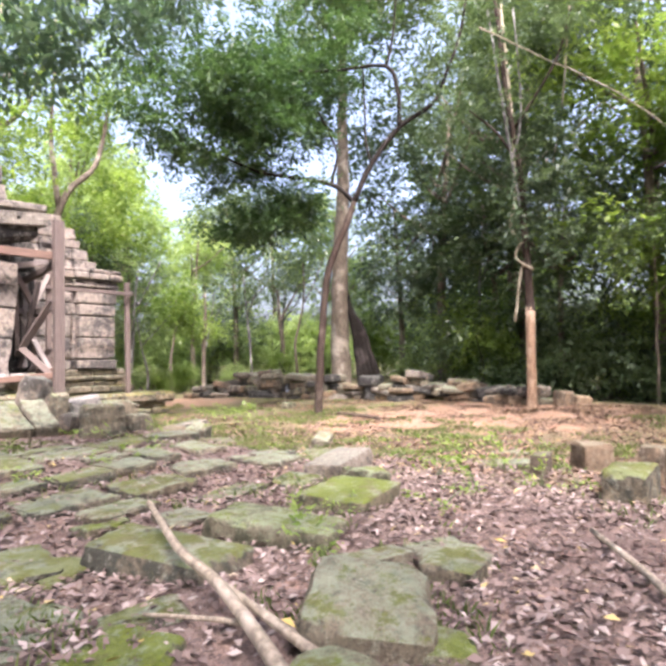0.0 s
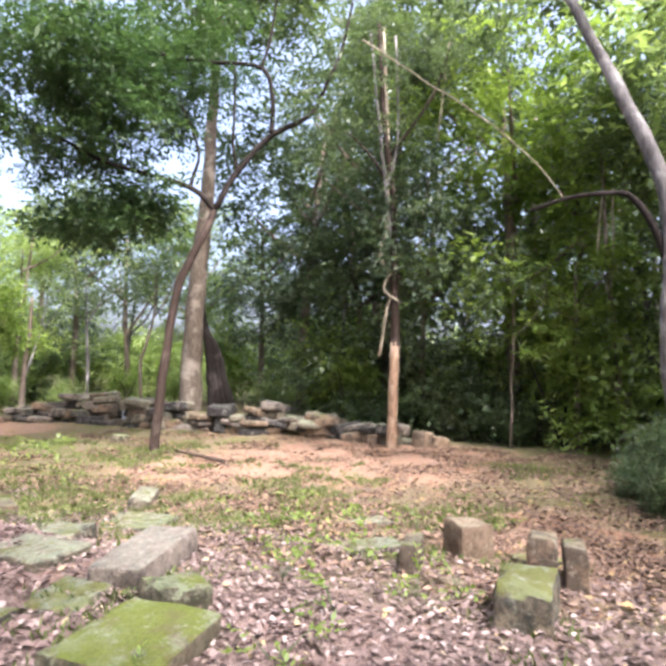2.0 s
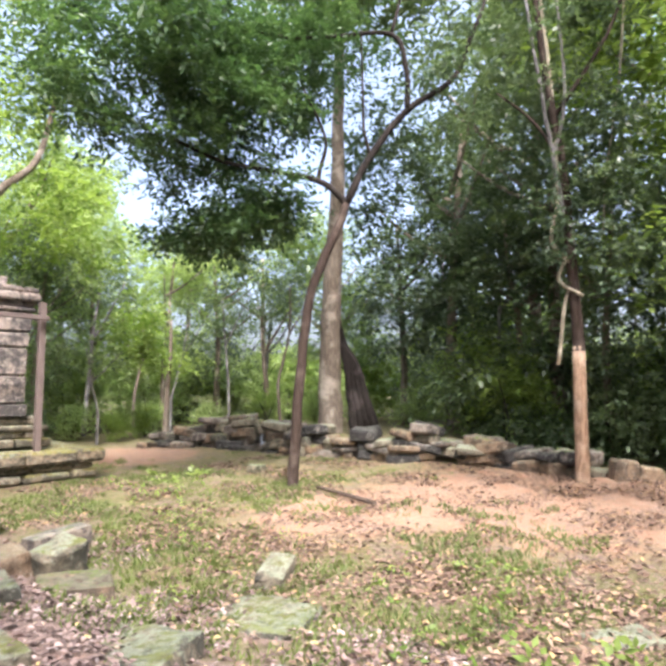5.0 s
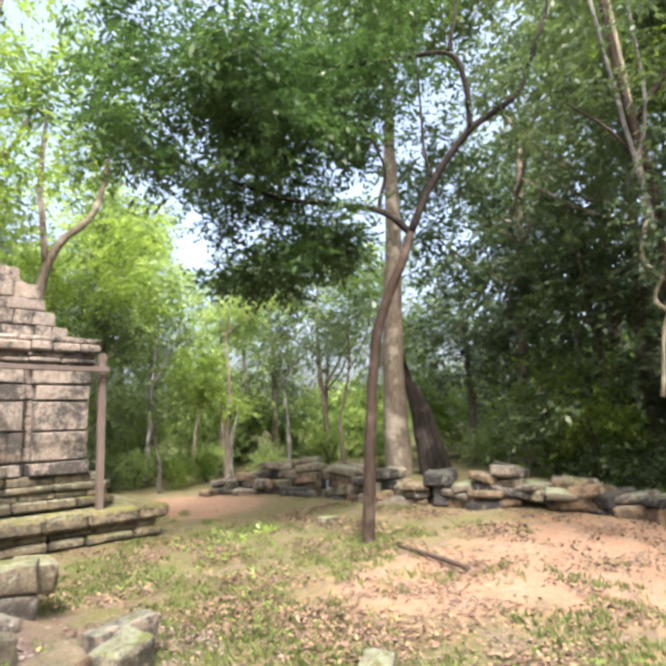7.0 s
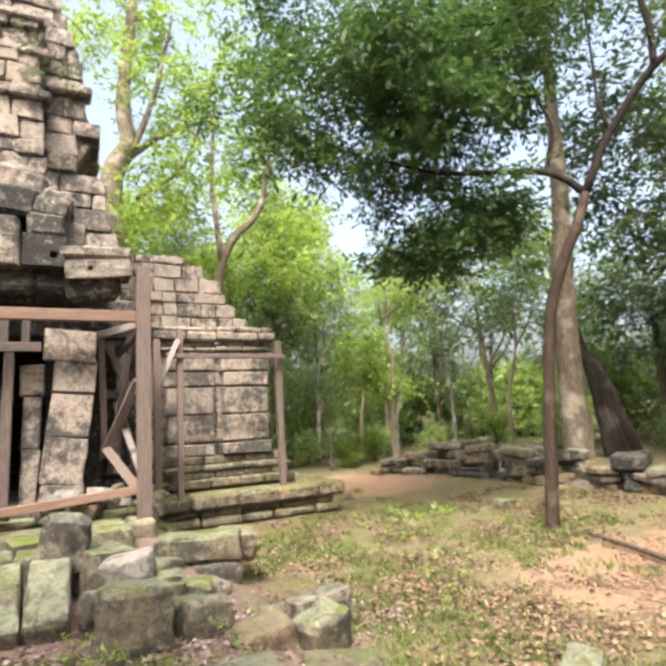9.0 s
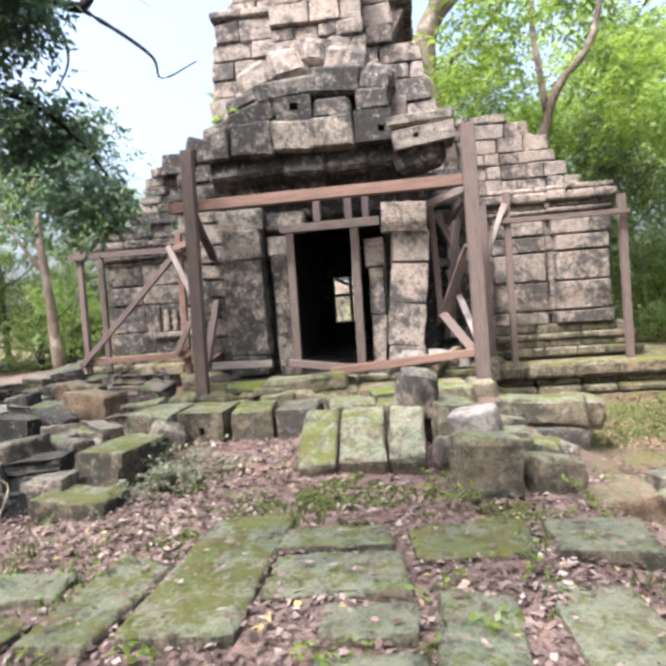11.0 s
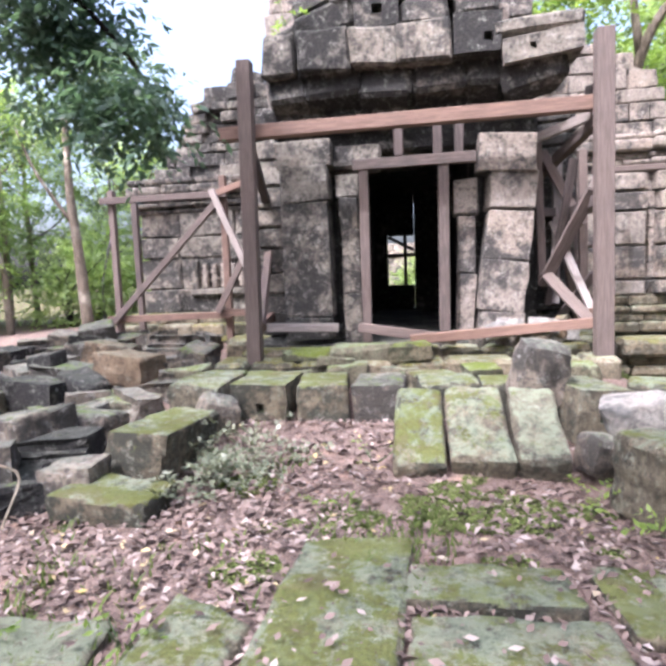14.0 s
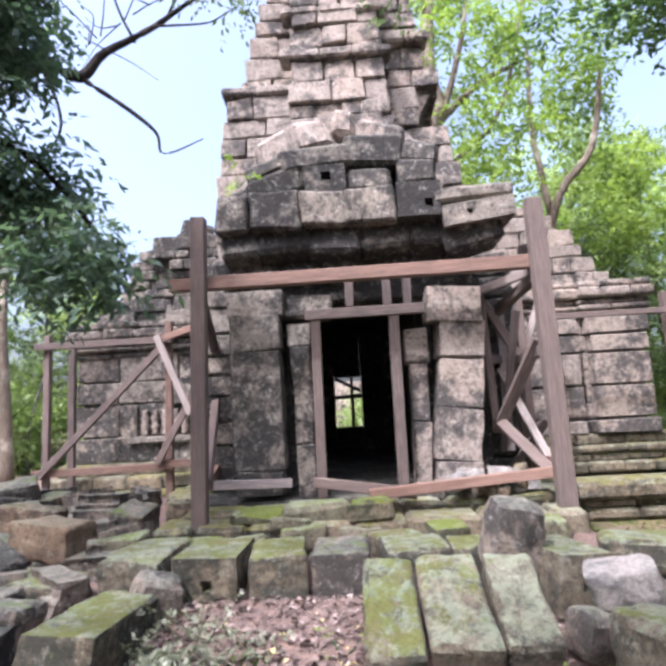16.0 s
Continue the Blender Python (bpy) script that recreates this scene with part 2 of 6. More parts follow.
def ground_material():
    m, nt, bs = mat_new("ground_soil")
    pos = place(nt)
    xyz = nt.nodes.new("ShaderNodeSeparateXYZ")
    nt.links.new(pos, xyz.inputs[0])
    n1 = noise_node(nt, pos, 0.45, 5)
    n2 = noise_node(nt, pos, 2.2, 6, 0.65)
    n3 = noise_node(nt, pos, 14.0, 6, 0.7)
    n4 = noise_node(nt, pos, 60.0, 4, 0.7)
    soil = mix(nt, step(nt, n2, 0.3, 0.7), (0.29, 0.16, 0.113), (0.43, 0.275, 0.208))
    litter = mix(nt, step(nt, n4, 0.3, 0.7), (0.09, 0.063, 0.052), (0.27, 0.195, 0.17))
    turf = mix(nt, step(nt, n3, 0.3, 0.7), (0.04, 0.065, 0.014), (0.135, 0.155, 0.04))

    def bare(cx, cy, rx, ry):
        mp = nd(nt, "ShaderNodeMapping", Location=(-cx / rx, -cy / ry, 0), Scale=(1 / rx, 1 / ry, 0))
        nt.links.new(pos, mp.inputs["Vector"])
        ln = nt.nodes.new("ShaderNodeVectorMath")
        ln.operation = "LENGTH"
        nt.links.new(mp.outputs[0], ln.inputs[0])
        d = calc(nt, "ADD", ln.outputs["Value"], calc(nt, "MULTIPLY", calc(nt, "SUBTRACT", n2, 0.5), 1.6))
        return calc(nt, "SUBTRACT", 1.0, step(nt, d, 0.6, 1.15))

    dirt = calc(nt, "MAXIMUM", bare(10.9, 8.3, 2.4, 1.9), calc(nt, "MAXIMUM", bare(14.0, 6.2, 4.4, 4.0), bare(12.3, 18.8, 2.6, 2.8)))
    dirt = calc(nt, "MAXIMUM", dirt, bare(8.4, 1.4, 2.4, 1.3))
    green = step(nt, calc(nt, "ADD", n2, calc(nt, "MULTIPLY", n1, 0.7)), 0.52, 0.76)
    col = mix(nt, calc(nt, "MULTIPLY", green, 0.8), mix(nt, 0.45, soil, litter), turf)
    east = step(nt, xyz.outputs[0], 4.8, 7.0)
    near = mix(nt, step(nt, n2, 0.52, 0.70), litter, soil)
    col = mix(nt, east, near, col)
    shade = calc(nt, "ADD", calc(nt, "MULTIPLY", n3, 0.6), calc(nt, "MULTIPLY", n2, 0.5))
    col = mix(nt, step(nt, shade, 0.52, 0.66), col, litter)
    worn = calc(nt, "SUBTRACT", 0.82, calc(nt, "MULTIPLY", step(nt, shade, 0.50, 0.64), 0.6))
    col = mix(nt, calc(nt, "MULTIPLY", dirt, worn), col, soil)
    # woodland floor away from the clearing
    far = calc(nt, "ADD", step(nt, xyz.outputs[0], 19.0, 22.0), step(nt, xyz.outputs[1], 23.0, 26.0))
    far = calc(nt, "MINIMUM", far, 1.0)
    col = mix(nt, far, col, mix(nt, n3, (0.05, 0.05, 0.022), (0.14, 0.12, 0.06)))
    nt.links.new(col, bs.inputs["Base Color"])
    bs.inputs["Roughness"].default_value = 0.97
    bs.inputs["Specular IOR Level"].default_value = 0.15
    bump(nt, bs, calc(nt, "ADD", n3, calc(nt, "MULTIPLY", n4, 0.5)), 0.8, 0.04)
    return m


GROUND = ground_material()


# ---- mesh helpers ----
def part(name, bm, material, parent, label=""):
    """Links a bmesh or a mesh as one object under a thing."""
    if isinstance(bm, bmesh.types.BMesh):
        me = bpy.data.meshes.new(name)
        bm.to_mesh(me)
        bm.free()
    else:
        me = bm
    if not me.materials:
        me.materials.append(material)
    ob = new(name, me)
    ob.parent = parent
    if label:
        ob["label"] = label
    return ob


def arrays(name, co, faces, material, smooth=False):
    """A mesh from numpy arrays; faces is an (n, k) array."""
    me = bpy.data.meshes.new(name)
    n, k = faces.shape
    me.vertices.add(len(co))
    me.vertices.foreach_set("co", np.ascontiguousarray(co, dtype=np.float32).ravel())
    me.loops.add(n * k)
    me.loops.foreach_set("vertex_index", faces.astype(np.int32).ravel())
    me.polygons.add(n)
    me.polygons.foreach_set("loop_start", np.arange(0, n * k, k, dtype=np.int32))
    me.update(calc_edges=True)
    me.validate()
    me.materials.append(material)
    if smooth:
        me.polygons.foreach_set("use_smooth", np.ones(n, dtype=bool))
    return me


def wear(bm, dx, dy, dz, r, uneven, chip):
    """Makes a squared stone uneven and breaks bits off its edges; strata run along it."""
    off = Vector((r.uniform(0, 50), r.uniform(0, 50), r.uniform(0, 50)))
    for v in bm.verts:
        q = sorted((abs(v.co.x) * 2 / dx, abs(v.co.y) * 2 / dy, abs(v.co.z) * 2 / dz))
        edge = min(1.0, max(0.0, (q[1] - 0.80) / 0.18))
        p = v.co * 3.0 + off
        n = v.co.normalized()
        bite = max(0.0, noise.noise(p * 2.1) + 0.12) * edge * chip * 2.2
        v.co += n * ((noise.noise(p) + 0.5 * noise.noise(p * 2.7)) * uneven - bite)
        v.co += Vector((n.x, n.y, 0)) * noise.noise(Vector((off.x, off.y, v.co.z * 16))) * uneven * 0.6


BLOCKS = {}


def block_data(dx, dy, dz, material, var=0, chamfer=0.02, rough=0.012):
    """A squared stone with worn edges, about its centre; alike stones share it."""
    key = (round(dx, 2), round(dy, 2), round(dz, 2), material.name, var, chamfer)
    if key in BLOCKS:
        return BLOCKS[key]
    r = random.Random(repr(key))
    bm = bmesh.new()
    bmesh.ops.create_cube(bm, size=1.0)
    for v in bm.verts:
        v.co = Vector((v.co.x * dx, v.co.y * dy, v.co.z * dz)) + Vector([r.uniform(-rough, rough) for _ in range(3)])
    bmesh.ops.bevel(bm, geom=bm.edges[:], offset=min(chamfer, 0.3 * min(dx, dy, dz)), segments=1, affect="EDGES")
    bmesh.ops.subdivide_edges(bm, edges=[e for e in bm.edges if e.calc_length() > 0.13], cuts=2, use_grid_fill=True)
    wear(bm, dx, dy, dz, r, 0.45 * rough + 0.003, 0.3 * chamfer + 0.008)
    for fc in bm.faces:
        fc.smooth = True
    me = bpy.data.meshes.new("stone_block")
    bm.to_mesh(me)
    bm.free()
    me.set_sharp_from_angle(angle=radians(24))
    me.materials.append(material)
    BLOCKS[key] = me
    return me


def quant(v, q=0.06):
    return max(q, round(v / q) * q)


def block(parent, x, y, z, dx, dy, dz, material, turn=(0, 0, 0), name="stone_block", chamfer=0.02, rough=0.012):
    me = block_data(quant(dx), quant(dy), quant(dz), material, random.randrange(3), chamfer, rough)
    ob = new(name, me)
    ob.parent = parent
    ob.matrix_basis = pose(x, y, z, *turn) @ Matrix.Diagonal((dx / quant(dx), dy / quant(dy), dz / quant(dz), 1))
    return ob


def rough_stone(name, dx, dy, dz, material, m, label, group="", seed=0, worn=0.05, cuts=4, category="stone"):
    """A fallen stone of its own: subdivided, edges worn round, faces uneven."""
    r = random.Random(seed * 77 + int(dx * 100))
    bm = bmesh.new()
    bmesh.ops.create_cube(bm, size=1.0)
    for v in bm.verts:
        v.co = Vector((v.co.x * dx * r.uniform(0.84, 1.06), v.co.y * dy * r.uniform(0.84, 1.06), v.co.z * dz * r.uniform(0.92, 1.03)))
    bmesh.ops.bevel(bm, geom=bm.edges[:], offset=worn * min(1.0, 3.0 * min(dx, dy, dz)), segments=2, affect="EDGES", profile=0.6)
    for _ in range(2):
        bmesh.ops.subdivide_edges(bm, edges=[e for e in bm.edges if e.calc_length() > 0.085], cuts=cuts - 1, use_grid_fill=True)
    wear(bm, dx, dy, dz, r, 0.016 + 0.15 * worn, 0.03 + 0.4 * worn)
    for fc in bm.faces:
        fc.smooth = True
    me = bpy.data.meshes.new(name)
    bm.to_mesh(me)
    bm.free()
    me.set_sharp_from_angle(angle=radians(34))
    me.materials.append(material)
    ob = new(name, me)
    ob.matrix_basis = m
    return tagged(ob, label, category, group)


def beam(name, p0, p1, w, d, material, parent, label=""):
    """A sawn timber from p0 to p1; w across, d the other way; its length is its own z."""
    a, b = Vector(p0), Vector(p1)
    length = (b - a).length
    bm = bmesh.new()
    bmesh.ops.create_cube(bm, size=1.0)
    r = random.Random(name + str(round(length, 3)) + str(p0))
    for v in bm.verts:
        v.co = Vector((v.co.x * w + r.uniform(-0.006, 0.006), v.co.y * d + r.uniform(-0.006, 0.006), v.co.z * length))
    bmesh.ops.bevel(bm, geom=bm.edges[:], offset=0.008, segments=1, affect="EDGES")
    ob = part(name, bm, material, parent, label)
    way = (b - a).normalized()
    side = Vector((0, 1, 0)) if abs(way.y) < 0.9 else Vector((1, 0, 0))
    xax = side.cross(way).normalized()
    yax = way.cross(xax)
    rot = Matrix((xax, yax, way)).transposed().to_4x4()
    ob.matrix_basis = Matrix.Translation((a + b) / 2) @ rot
    return ob


def tube_bm(lines, sides=8):
    """Tapering branches; lines: lists of (point, radius). One bmesh."""
    bm = bmesh.new()
    for line in lines:
        pts = [Vector(p) for p, _ in line]
        rad = [q for _, q in line]
        rings = []
        for i, p in enumerate(pts):
            way = (pts[min(i + 1, len(pts) - 1)] - pts[max(i - 1, 0)]).normalized()
            side = Vector((1, 0, 0)) if abs(way.x) < 0.8 else Vector((0, 1, 0))
            u = way.cross(side).normalized()
            w = way.cross(u)
            ring = []
            for k in range(sides):
                a = 2 * math.pi * k / sides
                ring.append(bm.verts.new(p + (u * math.cos(a) + w * math.sin(a)) * rad[i] * (1 + 0.12 * noise.noise(p * 2 + u * math.cos(a) * 3))))
            rings.append(ring)
        for a, b in zip(rings, rings[1:]):
            for k in range(sides):
                f = bm.faces.new((a[k], a[(k + 1) % sides], b[(k + 1) % sides], b[k]))
                f.smooth = True
        bm.faces.new(rings[-1])
        bm.faces.new(rings[0][::-1])
    bmesh.ops.recalc_face_normals(bm, faces=bm.faces[:])
    return bm


def smooth_line(points, r0, r1, n=4, wob=0.0):
    """Points rounded off by Catmull-Rom, with a radius that tapers."""
    p = [Vector(q) for q in points]
    p = [p[0] * 2 - p[1]] + p + [p[-1] * 2 - p[-2]]
    out = []
    for i in range(1, len(p) - 2):
        for k in range(n):
            t = k / n
            a, b, c, d = p[i - 1:i + 3]
            out.append(0.5 * ((2 * b) + (c - a) * t + (2 * a - 5 * b + 4 * c - d) * t * t + (3 * b - a - 3 * c + d) * t ** 3))
    out.append(p[-2])
    m = len(out) - 1
    return [(q + Vector((noise.noise(q * 1.3), noise.noise(q * 1.3 + Vector((7, 7, 7))), 0)) * wob, r0 + (r1 - r0) * i / m) for i, q in enumerate(out)]


def leaf_cloud(name, centres, spread, per, size, material, seed, droop=0.3, slim=0.42):
    """Many single leaves, each a folded blade of four corners, in flat sprays along twigs that part from the centres."""
    g = np.random.default_rng(seed)
    on = 9
    c = np.repeat(np.asarray(centres, float), max(1, per // on), axis=0)
    m = len(c)
    twig = g.normal(0, 1, (m, 3)) * (1, 1, 0.45) - (0, 0, droop * 0.6)
    twig /= np.linalg.norm(twig, axis=1)[:, None]
    c = c + g.normal(0, 0.75, (m, 3)) * np.asarray(spread)
    across = np.cross(twig, g.normal(0, 0.35, (m, 3)) + [0, 0, 1.0])
    across /= np.linalg.norm(across, axis=1)[:, None] + 1e-9
    k = np.tile(np.arange(on), m)
    twig, across, c = (np.repeat(q, on, axis=0) for q in (twig, across, c))
    n = len(c)
    flip = np.where(k % 2 == 0, 1.0, -1.0)[:, None]
    pos = c + twig * (k * size * 0.40)[:, None] + g.normal(0, size * 0.12, (n, 3)) - [0, 0, 1] * (k * k * size * 0.012 * (0.4 + droop))[:, None]
    way = twig * 0.75 + across * flip * 0.85 + g.normal(0, 0.3, (n, 3)) - (0, 0, droop * 0.5)
    way /= np.linalg.norm(way, axis=1)[:, None]
    side = np.cross(way, g.normal(0, 0.45, (n, 3)) + [0, 0, 1.0])
    side /= np.linalg.norm(side, axis=1)[:, None] + 1e-9
    up = np.cross(side, way)
    s = size * g.uniform(0.6, 1.35, (n, 1))
    a = pos
    tip = pos + way * s
    mid = pos + way * s * 0.45 - up * s * 0.06
    l, r = mid + side * s * slim * 0.5 + up * s * 0.05, mid - side * s * slim * 0.5 + up * s * 0.05
    co = np.stack([a, l, tip, r], axis=1).reshape(-1, 3)
    return arrays(name, co, np.arange(4 * n).reshape(n, 4), material)


def crown_centres(seed, n, rx, ry, rz, hollow=0.35, lumps=6):
    """Clump centres in an uneven crown with gaps, about the origin."""
    g = np.random.default_rng(seed)
    lump = g.normal(0, 1, (lumps, 3))
    lump /= np.linalg.norm(lump, axis=1)[:, None]
    lump *= g.uniform(0.45, 0.85, (lumps, 1))
    out = []
    while len(out) < n:
        b = lump[g.integers(lumps)]
        d = g.normal(0, 1, 3)
        d /= np.linalg.norm(d)
        q = b + d * g.uniform(hollow, 1.0) ** 0.6 * 0.5
        out.append(q * (rx, ry, rz))
    return np.array(out)


# ---- ground ----
def sstep(v, lo, hi):
    t = np.clip((v - lo) / (hi - lo), 0, 1)
    return t * t * (3 - 2 * t)


def height(x, y):
    x, y = np.asarray(x, float), np.asarray(y, float)
    terrace = 0.16 + 0.20 * sstep(y, 4.5, 7.2) + 0.18 * sstep(y, 8.5, 10.2) + 0.22 * sstep(y, 10.3, 11.4)
    on = 1 - sstep(x, 4.7, 6.4)
    lawn = -0.04 + 0.10 * sstep(x, 9, 16) + 0.16 * (1 - sstep(y, 3.0, 6.0)) * (1 - sstep(x, 6.0, 9.0))
    h = on * terrace + (1 - on) * lawn
    h = h + 0.5 * sstep(x, 16.7, 18.0) * sstep(y, 8.0, 11.0) * (1 - sstep(y, 20.0, 24.0))
    west = sstep(-x, 2.5, 6.0)
    h = h * (1 - west) + 0.42 * west
    return h + 0.5 * sstep(np.hypot(x - 5, y - 8), 30, 120)


def build_ground():
    def axis(lo, hi, fine):
        a = list(np.arange(lo, hi, fine))
        s, v = fine, hi
        while v < 320:
            a.append(v)
            s *= 1.22
            v += s
        s, v = fine, lo - fine
        while v > -320:
            a.insert(0, v)
            s *= 1.22
            v -= s
        return np.array(a)
    xs, ys = axis(-4, 18, 0.16), axis(-1, 21, 0.16)
    gx, gy = np.meshgrid(xs, ys)
    z = height(gx, gy)
    near = (np.hypot(gx - 6, gy - 8) < 40)
    bumps = np.array([noise.noise(Vector((a * 0.9, b * 0.9, 0))) * 0.05 + noise.noise(Vector((a * 3.1, b * 3.1, 4))) * 0.022 for a, b in zip(gx.ravel(), gy.ravel())]).reshape(gx.shape)
    z = z + bumps * near
    nx, ny = len(xs), len(ys)
    i = np.arange(nx * ny).reshape(ny, nx)
    f = np.stack([i[:-1, :-1], i[:-1, 1:], i[1:, 1:], i[1:, :-1]], axis=-1).reshape(-1, 4)
    ob = new("ground", arrays("ground", np.stack([gx, gy, z], -1).reshape(-1, 3), f, GROUND, True))
    tagged(ob, "trodden reddish earth with dry leaves and patches of turf", "ground", kind="structure")


def gz(x, y):
    return float(height(x, y)) + noise.noise(Vector((x * 0.9, y * 0.9, 0))) * 0.05 + noise.noise(Vector((x * 3.1, y * 3.1, 4))) * 0.022


build_ground()


# ---- temple ----
def wall_of_blocks(name, label, x0, x1, y, z0, z1, depth, course, width, material, category="wall", left=None, right=None, proud=0.05, gaps=0.0, name_piece="stone_block", side_y=None, seed=1):
    """A wall that faces -y: a recessed core with courses of single stones before it. left(z), right(z): sloping ends."""
    random.seed(seed)
    left = left or (lambda z: x0)
    right = right or (lambda z: x1)
    core = bmesh.new()
    n = 10
    rows = []
    for i in range(n + 1):
        z = z0 + (z1 - z0 - 0.04) * i / n
        a, b = left(z) + 0.09, right(z) - 0.09
        rows.append([core.verts.new(p) for p in ((a, y + 0.10, z), (b, y + 0.10, z), (b, y + depth - 0.05, z), (a, y + depth - 0.05, z))])
    for r, s in zip(rows, rows[1:]):
        for k in range(4):
            core.faces.new((r[k], r[(k + 1) % 4], s[(k + 1) % 4], s[k]))
    core.faces.new(rows[0][::-1])
    core.faces.new(rows[-1])
    me = bpy.data.meshes.new(name)
    core.to_mesh(me)
    core.free()
    me.materials.append(material)
    ob = tagged(new(name, me), label, category, kind="structure")
    z = z0
    while z < z1 - 0.08:
        h = min(course * random.uniform(0.8, 1.2), z1 - z)
        if z1 - z - h < 0.1:
            h = z1 - z
        a, b = left(z + h / 2), right(z + h / 2)
        x = a + random.uniform(-0.05, 0.03)
        while x < b - 0.1:
            w = width * random.uniform(0.6, 1.45)
            if b - x - w < 0.18:
                w = b - x
            if random.random() >= gaps:
                d = 0.32
                out = random.uniform(0, proud)
                block(ob, x + w / 2, y + d / 2 - out, z + h / 2, w - 0.012, d, h - 0.012, material,
                      (random.uniform(-0.9, 0.9), random.uniform(-1.1, 1.1), random.uniform(-1.2, 1.2)), name_piece, 0.022, 0.022)
            x += w
        if side_y:
            for sx, sgn in ((a, 1), (b, -1)):
                yy = y + 0.32
                while yy < side_y - 0.1:
                    w = width * random.uniform(0.7, 1.5)
                    if side_y - yy - w < 0.2:
                        w = side_y - yy
                    block(ob, sx + sgn * (0.15 - random.uniform(0, proud)), yy + w / 2, z + h / 2, 0.3, w - 0.012, h - 0.012, material, (0, 0, random.uniform(-1, 1)), name_piece)
                    yy += w
        z += h
    return ob


def moulding(parent, x0, x1, y, z, h, out, material, width=0.7, deep=0.4, name="moulded_stone", worn=0.04):
    """A projecting course of long stones with rounded edges."""
    x = x0
    while x < x1 - 0.05:
        w = min(width * random.uniform(0.7, 1.3), x1 - x)
        if x1 - x - w < 0.2:
            w = x1 - x
        block(parent, x + w / 2, y - out + deep / 2, z + h / 2, w - 0.01, deep, h, material, (random.uniform(-0.8, 0.8), random.uniform(-0.5, 0.5), random.uniform(-0.6, 0.6)), name, worn)
        x += w


def side_moulding(parent, x, y0, y1, z, h, out, sgn, material, width=0.7, deep=0.4, name="moulded_stone", worn=0.04):
    y = y0
    while y < y1 - 0.05:
        w = min(width * random.uniform(0.7, 1.3), y1 - y)
        if y1 - y - w < 0.2:
            w = y1 - y
        block(parent, x + sgn * (out - deep / 2), y + w / 2, z + h / 2, deep, w - 0.01, h, material, (0, 0, random.uniform(-0.6, 0.6)), name, worn)
        y += w


def lerp_profile(points):
    zs, vs = [p[0] for p in points], [p[1] for p in points]
    return lambda z: float(np.interp(z, zs, vs))


WY = 16.3
# right wing: plain wall, corner pilaster, cornice, stepped vault
rw = wall_of_blocks("wall_right_wing", "pale weathered sandstone wing wall with carved pilaster", 4.9, 8.2, WY, 1.4, 3.75, 3.2, 0.34, 0.55, STONE_PALE, side_y=WY + 3.2, seed=3)
random.seed(31)
for zz, hh in ((1.42, 0.28), (1.72, 0.62), (2.36, 0.62), (3.0, 0.34), (3.36, 0.34)):
    block(rw, 7.72, WY - 0.10, zz + hh / 2, 1.10 + (0.1 if zz < 1.5 or zz > 3.3 else 0), 0.44, hh - 0.012, STONE_PALE, (0, 0, random.uniform(-0.8, 0.8)), "pilaster_stone", 0.025)
    block(rw, 6.42 + random.uniform(-0.03, 0.03), WY - 0.02, zz + hh / 2, 1.10 + random.uniform(-0.04, 0.04), 0.40, hh - 0.012, STONE_PALE, (0, 0, random.uniform(-0.8, 0.8)), "pilaster_stone", 0.025)
for zz, hh, out in ((3.70, 0.12, 0.10), (3.83, 0.10, 0.20), (3.94, 0.12, 0.14), (4.07, 0.20, 0.30), (4.28, 0.12, 0.24)):
    moulding(rw, 5.0, 7.05, WY, zz, hh, out, STONE_PALE, 0.8)
    moulding(rw, 7.0, 8.32 + out * 0.5, WY, zz, hh, out + 0.14, STONE_PALE, 0.6)
    side_moulding(rw, 8.2, WY + 0.2, WY + 3.2, zz, hh, out, 1, STONE_PALE)
vr = wall_of_blocks("vault_right_wing", "ruined stepped stone vault, pale and weathered", 4.7, 8.1, WY + 0.15, 4.38, 6.15, 2.9, 0.30, 0.46, STONE_PALE, "roof",
                    left=lambda z: 4.7, right=lerp_profile([(4.3, 8.05), (4.75, 7.75), (5.0, 7.45), (5.6, 7.2), (6.1, 6.3)]), proud=0.07, gaps=0.02, seed=5)
# left wing
lw = wall_of_blocks("wall_left_wing", "grey sandstone wing wall with worn carving", -3.15, 1.0, WY, 1.3, 3.45, 3.2, 0.56, 0.95, STONE_GREY, side_y=WY + 3.2, seed=7)
random.seed(33)
for zz, hh, out in ((3.42, 0.12, 0.08), (3.55, 0.10, 0.18), (3.66, 0.12, 0.12), (3.79, 0.2, 0.30), (4.0, 0.14, 0.26)):
    moulding(lw, -3.2 - out * 0.4, 1.0, WY, zz, hh, out, STONE_GREY, 0.8)
    side_moulding(lw, -3.15, WY + 0.2, WY + 3.2, zz, hh, out, -1, STONE_GREY)
# blind window of the left wing: frame, sill and turned balusters
block(lw, -1.30, WY - 0.03, 1.75, 1.55, 0.16, 0.14, STONE_GREY, (0, 0, 0), "window_sill", 0.02)
block(lw, -1.95, WY - 0.03, 2.1, 0.14, 0.16, 0.62, STONE_GREY, (0, 0, 0), "window_jamb", 0.02)
block(lw, -0.60, WY - 0.03, 2.1, 0.14, 0.16, 0.62, STONE_GREY, (0, 0, 0), "window_jamb", 0.02)
block(lw, -0.98, WY - 0.05, 2.62, 0.7, 0.16, 0.4, STONE_GREY, (0, 0, 0), "window_head", 0.02)


